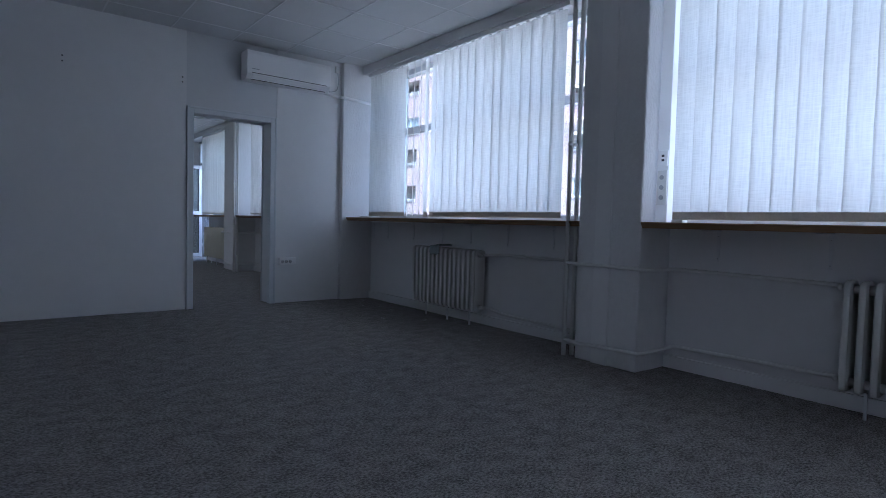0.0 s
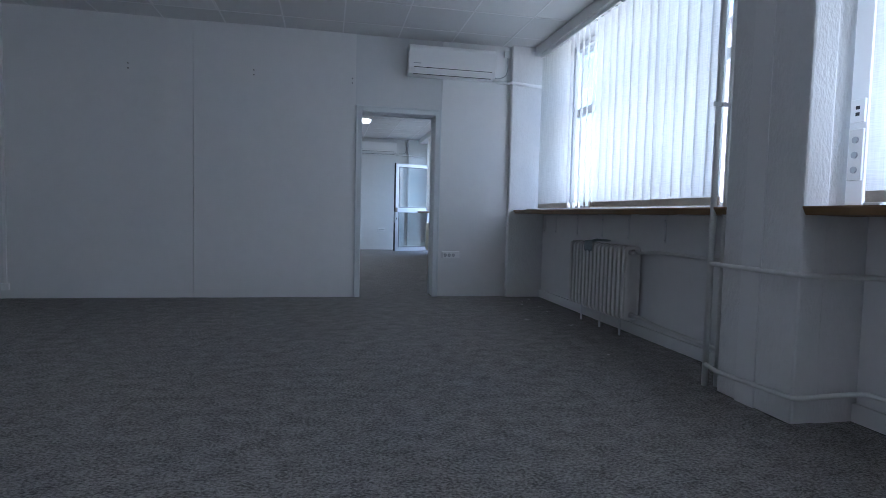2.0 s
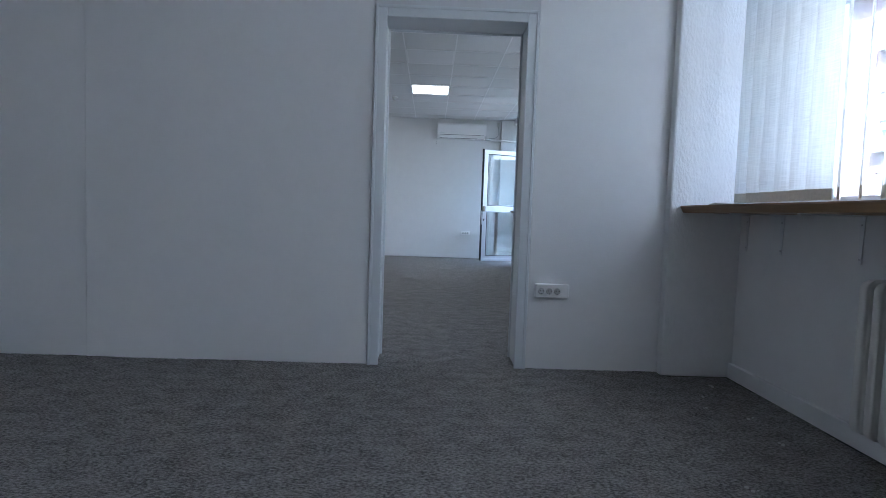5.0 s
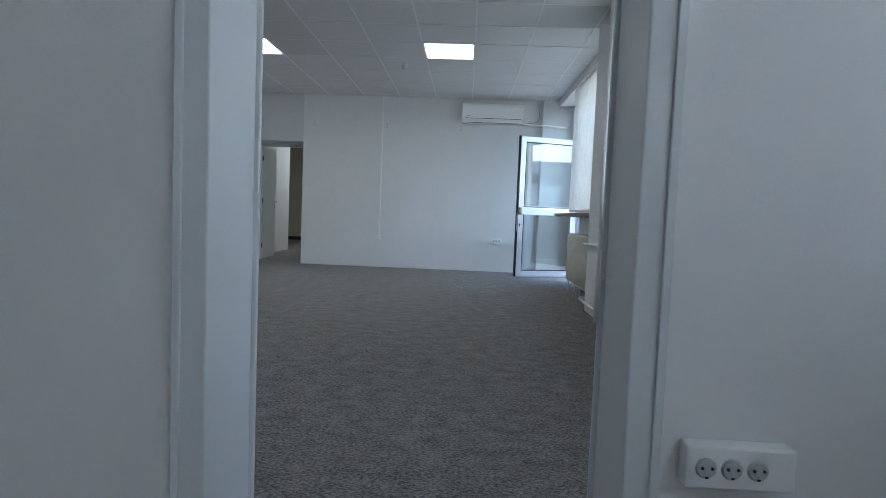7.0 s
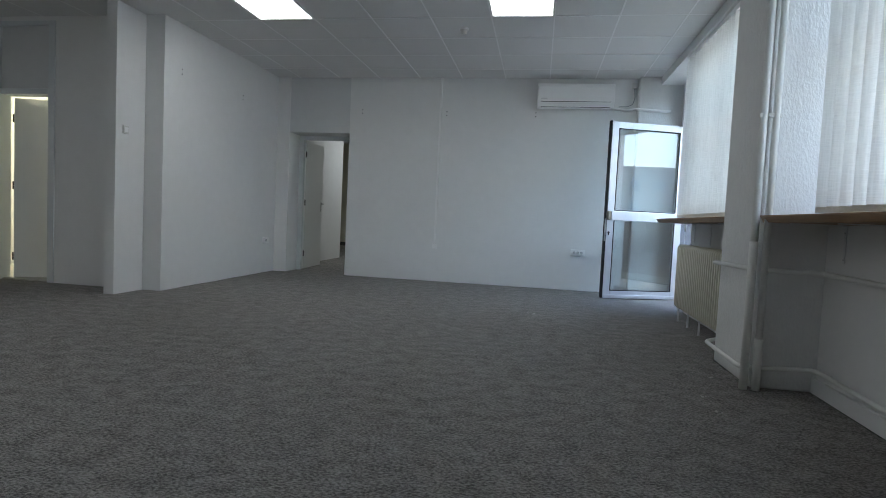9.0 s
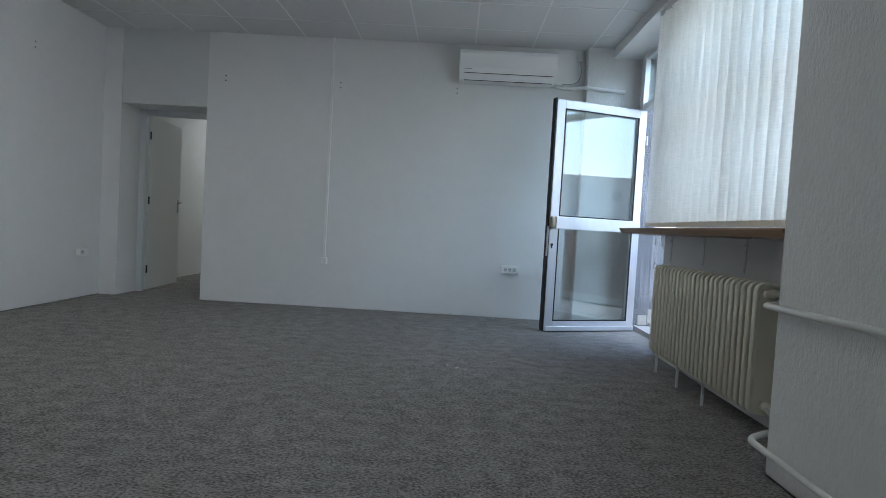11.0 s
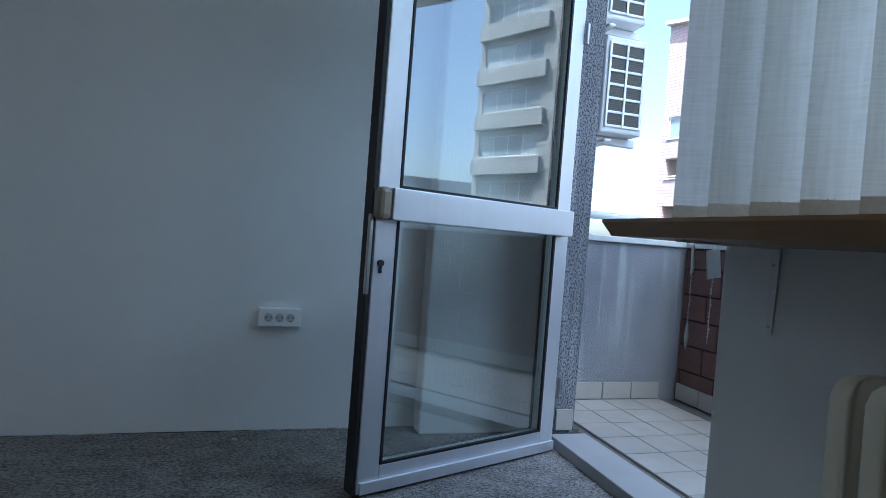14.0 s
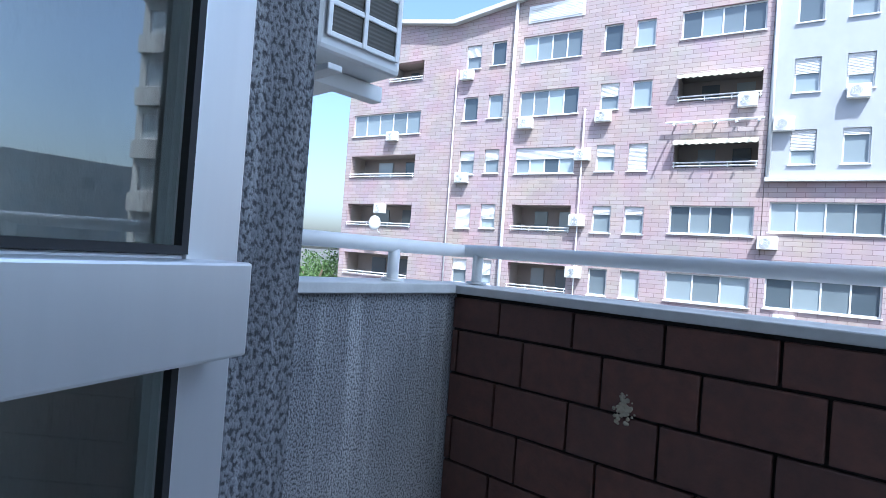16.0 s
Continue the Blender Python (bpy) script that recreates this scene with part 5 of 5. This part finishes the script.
def far_window(parent, a, b, c, d, sashes=1, shutter=0.0):
    """A window in an opening: frame, panes, sill and perhaps a lowered shutter."""
    w = share("window", None, parent, pose(0, 0, 0))
    bm = bmesh.new()
    f = 0.06
    y0, y1 = 0.10, 0.18
    box(bm, a, b, y0, y1, c, c + f)
    box(bm, a, b, y0, y1, d - f, d)
    step = (b - a) / sashes
    for k in range(sashes + 1):
        x = min(max(a + k * step, a + f / 2), b - f / 2)
        box(bm, x - f / 2, x + f / 2, y0, y1, c + f, d - f)
    part("window_frame", bm, FARFRAME, w)
    for k in range(sashes):
        bm = bmesh.new()
        box(bm, a + k * step + f / 2, a + (k + 1) * step - f / 2, 0.13, 0.15, c + f, d - f)
        part("pane", bm, FARGLASS, w)
    bm = bmesh.new()
    box(bm, a - 0.05, b + 0.05, -0.06, 0.10, c - 0.05, c)
    part("window_sill", bm, FARFRAME, w)
    if shutter:
        bm = bmesh.new()
        zz = [(d - k * 0.029, 0.06 if k % 2 else 0.078) for k in range(max(2, round(shutter * (d - c) / 0.029)) + 1)]
        cols = [[bm.verts.new((x, y, z)) for z, y in zz] for x in (a + 0.03, b - 0.03)]
        for k in range(len(zz) - 1):
            bm.faces.new((cols[0][k], cols[0][k + 1], cols[1][k + 1], cols[1][k]))
        part("roller_shutter", bm, SHUTTER, w, "lowered white roller shutter")
    return w


def loggia(parent, a, b, c, d, awning=False, deep=1.3):
    """A recessed balcony: its inner walls, a door, a rail and perhaps an awning."""
    g = share("balcony", None, parent, pose(0, 0, 0))
    bm = bmesh.new()
    for q in (((a, deep, c - 0.9), (b, deep, c - 0.9), (b, deep, d), (a, deep, d)), ((a, 0.35, c - 0.9), (a, deep, c - 0.9), (a, deep, d), (a, 0.35, d)),
              ((b, 0.35, c - 0.9), (b, 0.35, d), (b, deep, d), (b, deep, c - 0.9)), ((a, 0.35, d), (a, deep, d), (b, deep, d), (b, 0.35, d)),
              ((a, 0.35, c - 0.9), (b, 0.35, c - 0.9), (b, deep, c - 0.9), (a, deep, c - 0.9))):
        bm.faces.new([bm.verts.new(p) for p in q])
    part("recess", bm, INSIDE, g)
    w = b - a
    for s in (0.25, 0.68):
        bm = bmesh.new()
        box(bm, a + w * s, a + w * (s + 0.22), deep - 0.06, deep - 0.01, c - 0.85, d - 0.2)
        part("door", bm, FARGLASS, g)
    bm = bmesh.new()
    for z in (c + 0.06, c + 0.20):
        tube(bm, [(a, -0.05, z), (b, -0.05, z)], 0.03, 6)
    for k in range(4):
        x = a + 0.05 + (w - 0.1) * k / 3
        tube(bm, [(x, -0.05, c - 0.02), (x, -0.05, c + 0.2)], 0.02, 6)
    part("rail", bm, FARFRAME, g)
    if awning:
        bm = bmesh.new()
        n = 12
        for k in range(n):
            x0, x1 = a + w * k / n, a + w * (k + 1) / n
            pts = [(x0, 0.05, d), (x1, 0.05, d), (x1, -0.35, d - 0.16), (x0, -0.35, d - 0.16)]
            bm.faces.new([bm.verts.new(p) for p in pts])
            mid = (x0 + x1) / 2
            pts = [(x0, -0.35, d - 0.16), (x1, -0.35, d - 0.16), (x1, -0.36, d - 0.26), (mid, -0.36, d - 0.31), (x0, -0.36, d - 0.26)]
            bm.faces.new([bm.verts.new(p) for p in pts])
        part("awning", bm, AWNING, g, "cream awning with a scalloped edge")
    return g


# the pinkish apartment building across the street
apt = thing("apartment_building", FACE, "pinkish tile-clad apartment building with many white windows", "building", "buildings across the street")
rows = (11.04, 8.32, 5.50, 2.70, -0.15, -2.95, -5.7)
wins, logs = [], []
for k, z in enumerate(rows):
    top = z + 1.22
    wins += [(-8.62, -7.75, z - 0.05, top - 0.03, 1, (0.5, 0, 0.4, 1.0, 0.45, 0.5, 0)[k]), (-7.15, -6.32, z, top, 1, (0, 0, 0.45, 0.6, 0.6, 0, 0)[k]),
             (-1.38, -0.53, z, top, 1, (0, 0.5, 0.45, 0.3, 0, 0.3, 0)[k]), (0.06, 0.90, z, top, 1, (0, 0, 1.0, 0.3, 0, 0.5, 0)[k])]
    (logs if k in (3, 4, 6) else wins).append((-5.42, -2.40, z - 0.05, top, *((False,) if k in (3, 4, 6) else (4, 0.45 if k == 2 else 0.0))))
    (logs if k in (1, 2) else wins).append((1.96, 5.14, z + 0.1, top + 0.08, *((True,) if k in (1, 2) else (4 if k < 4 else 3, 0.0))))
    if k == 1:
        wins.append((-16.05, -11.30, 7.78, 9.05, 5, 0.0))
    elif k == 0:
        logs.append((-13.6, -11.30, 10.75, 11.85, False))
    else:
        logs.append((-16.05, -11.45, z - 0.15, top - 0.1, False))
edge = lambda u: 13.44 + (0.16 * (-9.4 - u) if u < -9.4 else 0.16 * (u + 9.4))
openings = [o[:4] for o in wins + logs]
bm = bmesh.new()
facade_wall(bm, -16.45, 5.40, GROUND, edge, openings)
for q in (((-16.45, 0, GROUND), (-16.45, 12, GROUND), (-16.45, 12, 14.5), (-16.45, 0, edge(-16.45))), ((5.40, 0, GROUND), (5.40, 0, edge(5.4)), (5.40, 12, 15.5), (5.40, 12, GROUND)),
          ((-16.45, 12, GROUND), (5.40, 12, GROUND), (5.40, 12, 15.5), (-16.45, 12, 14.5))):
    bm.faces.new([bm.verts.new(p) for p in q])
part("wall", bm, PINK, apt)
for o in wins:
    far_window(apt, *o)
for o in logs:
    loggia(apt, *o[:4], awning=o[4])
bm = bmesh.new()
for a, b in ((-16.6, -9.4), (-9.4, 5.5)):
    v = [bm.verts.new(p) for p in ((a, -0.35, edge(a)), (b, -0.35, edge(b)), (b, 12, edge(b)), (a, 12, edge(a)), (a, -0.35, edge(a) + 0.22), (b, -0.35, edge(b) + 0.22), (b, 12, edge(b) + 0.22), (a, 12, edge(a) + 0.22))]
    for f in ((0, 1, 2, 3), (4, 5, 6, 7), (0, 1, 5, 4), (1, 2, 6, 5), (2, 3, 7, 6), (3, 0, 4, 7)):
        bm.faces.new([v[i] for i in f])
part("roof", bm, CAP, apt, "pale sloping roof edge")
for u, r, z0, z1 in ((-5.80, 0.085, GROUND, 14.0), (-9.05, 0.03, -3.0, 11.0), (-2.0, 0.03, GROUND, 8.4)):
    bm = bmesh.new()
    tube(bm, [(u, -0.12, z0), (u, -0.12, z1)], r, 8)
    part("downpipe", bm, FARFRAME, apt, "white downpipe", True)
bm = bmesh.new()
for k in range(9):
    box(bm, -5.1, -2.45, -0.06, -0.02, 13.0 + k * 0.075, 13.04 + k * 0.075)
box(bm, -5.2, -2.35, -0.03, -0.01, 12.9, 13.75)
part("vent_grille", bm, FARFRAME, apt, "white louvred vent")
bm = bmesh.new()
for k in range(5):
    x = 2.0 + k * 0.78
    tube(bm, [(x, 0, 7.45), (x, -0.5, 7.42), (x, -0.75, 7.25)], 0.04, 6, 0.05)
tube(bm, [(1.6, -0.2, 7.5), (5.3, -0.2, 7.5)], 0.05, 6)
part("awning_frame", bm, FARFRAME, apt, "folded white awning arms")

# its pale blue-grey neighbour and the grey tower further along
nb = thing("apartment_building", FACE, "pale blue-grey rendered apartment building with balconies", "building", "buildings across the street")
wins, logs = [], []
for k, z in enumerate((11.2, 8.45, 5.65)):
    for u in (6.20, 7.88, 10.2, 12.0, 14.4, 16.2):
        wins.append((u, u + 0.86, z, z + 1.35, 1, (0.0, 0.45, 0.6, 0.2, 0.0, 0.5)[(k + int(u)) % 6]))
for z in (3.0, 0.02, -2.8):
    wins.append((5.66, 9.35, z, z + 1.2, 4, 0.0))
    wins.append((10.2, 13.9, z, z + 1.2, 4, 0.3))
    wins.append((14.6, 18.2, z, z + 1.2, 4, 0.0))
bm = bmesh.new()
facade_wall(bm, 5.42, 19.4, 5.1, lambda u: 14.6, [o[:4] for o in wins if o[2] > 5])
part("wall", bm, BLUEWALL, nb)
bm = bmesh.new()
facade_wall(bm, 5.42, 19.4, GROUND, lambda u: 5.0, [o[:4] for o in wins if o[2] < 5])
part("wall", bm, PINK, nb, "pinkish tile-clad lower storeys")
bm = bmesh.new()
box(bm, 5.42, 19.4, -0.22, 0.0, 4.98, 5.14)
part("ledge", bm, CAP, nb, "pale concrete ledge")
bm = bmesh.new()
box(bm, 5.45, 19.4, 0.36, 12, GROUND, 14.5)
part("core", bm, GREYWALL, nb)
for o in wins:
    far_window(nb, *o)
bm = bmesh.new()
tube(bm, [(5.52, -0.1, 5.2), (5.52, -0.1, 14.6)], 0.07, 8)
part("downpipe", bm, FARFRAME, nb, "white downpipe", True)

tower = thing("apartment_tower", FACE, "weathered grey concrete apartment tower with bands of windows", "building", "buildings across the street")
wins = []
for k in range(9):
    z = -5.0 + k * 2.8
    wins += [(20.2, 21.0, z, z + 1.3, 1, 0.4 if k % 2 else 0), (21.7, 22.5, z, z + 1.3, 1, 0.5 if k % 3 else 0), (23.5, 27.9, z, z + 1.3, 4, 0.0)]
bm = bmesh.new()
facade_wall(bm, 19.42, 28.3, GROUND, lambda u: 20.2, [o[:4] for o in wins])
part("wall", bm, GREYWALL, tower)
bm = bmesh.new()
box(bm, 19.45, 28.28, 0.36, 12, GROUND, 20.1)
part("core", bm, GREYWALL, tower)
for o in wins:
    far_window(tower, *o)
for k in range(9):
    bm = bmesh.new()
    box(bm, 23.1, 28.25, -0.32, -0.01, -6.1 + k * 2.8, -5.15 + k * 2.8)
    part("balcony_front", bm, GREYWALL, tower, "solid concrete balcony front")

# a low block in the distance
low = thing("apartment_block", pose(70, -45, 0, 0, 0, 35), "distant pale apartment block with rows of windows", "building")
bm = bmesh.new()
box(bm, -14, 14, 0, 12, GROUND, 9.5, bevel=0.1)
part("wall", bm, GREYWALL, low)
for i in range(8):
    for k in range(5):
        bm = bmesh.new()
        box(bm, -12.6 + i * 3.3, -11.2 + i * 3.3, -0.05, 0.02, -5.6 + k * 2.9, -4.2 + k * 2.9)
        part("window", bm, FARGLASS, low)
        bm = bmesh.new()
        box(bm, -12.6 + i * 3.3, -11.2 + i * 3.3, 11.98, 12.05, -5.6 + k * 2.9, -4.2 + k * 2.9)
        part("window", bm, FARGLASS, low)

# small units on the facade across the street
for k, (u, z) in enumerate(((-8.8, 10.4), (-1.5, 7.75), (-5.3, 7.65), (-13.4, 7.4), (-8.7, 5.0), (-2.35, 6.0), (-2.4, 2.95), (-2.4, 0.55), (4.3, 8.0), (5.6, 6.95), (7.9, 8.05), (5.3, 2.3), (6.0, -0.7), (-13.9, 3.3))):
    outdoor_unit("outdoor_unit", FACE @ pose(u, 0.0, z, 0, 0, -90), "small white outdoor air conditioner unit on a far facade", "outdoor units across the street", far=True)

sd2 = thing("satellite_dish", FACE @ pose(-13.55, -0.5, 2.7), "round white satellite dish on a balcony rail", "satellite dish")
bm = bmesh.new()
bmesh.ops.create_uvsphere(bm, u_segments=20, v_segments=10, radius=0.42, matrix=Matrix.Diagonal((1, 0.22, 1, 1)))
part("dish", bm, FARFRAME, sd2, "", True)
bm = bmesh.new()
tube(bm, [(0, 0.05, -0.1), (0, 0.35, -0.45), (0, 0.5, -0.5)], 0.03, 6)
part("arm", bm, STEEL, sd2)


def tree(x, y, height, spread, seed):
    t = thing("tree", pose(x, y, GROUND), "leafy green deciduous tree beside the street", "tree", "street trees")
    r = random.Random(seed)
    bm = bmesh.new()
    pts = [(0, 0, 0), (0.1, 0.05, height * 0.3), (0.0, 0.15, height * 0.6)]
    for (p, q, ra) in ((pts[0], pts[1], 0.24), (pts[1], pts[2], 0.17)):
        tube(bm, [p, q], ra, 9)
    limbs = []
    for k in range(7):
        a = 2 * math.pi * k / 7 + r.uniform(-.3, .3)
        z0 = height * r.uniform(0.3, 0.55)
        tip = (spread * 0.7 * math.cos(a), spread * 0.7 * math.sin(a), height * r.uniform(0.6, 0.92))
        tube(bm, [(0.05, 0.05, z0), (tip[0] * 0.4, tip[1] * 0.4, z0 + (tip[2] - z0) * 0.55), tip], 0.07, 6)
        limbs.append(tip)
    part("trunk", bm, BARK, t, "", True)
    verts, faces = [], []
    for k in range(90):
        base = Vector(r.choice(limbs)) if k % 3 else Vector((0, 0, height * 0.75))
        c = base + Vector((r.gauss(0, spread * 0.28), r.gauss(0, spread * 0.28), r.gauss(0, height * 0.08)))
        for j in range(38):
            p = c + Vector((r.gauss(0, 0.30), r.gauss(0, 0.30), r.gauss(0, 0.24)))
            e = Euler((r.uniform(0, 6.28), r.uniform(0, 6.28), r.uniform(0, 6.28))).to_matrix()
            s = r.uniform(0.06, 0.13)
            i0 = len(verts)
            for q in ((-s, 0, 0), (0, -s * 0.6, 0.02), (s, 0, 0), (0, s * 0.6, 0.02)):
                verts.append(p + e @ Vector(q))
            faces.append((i0, i0 + 1, i0 + 2, i0 + 3))
    me = bpy.data.meshes.new("crown")
    me.from_pydata(verts, [], faces)
    me.materials.append(LEAF)
    crown = new("crown", me)
    crown.parent = t
    return t


tree(25.0, 44.5, 8.0, 2.6, 1)
tree(29.5, 50.0, 8.6, 3.0, 2)
tree(22.5, 51.0, 8.2, 2.8, 3)
tree(26.0, -6.0, 8.0, 2.6, 4)
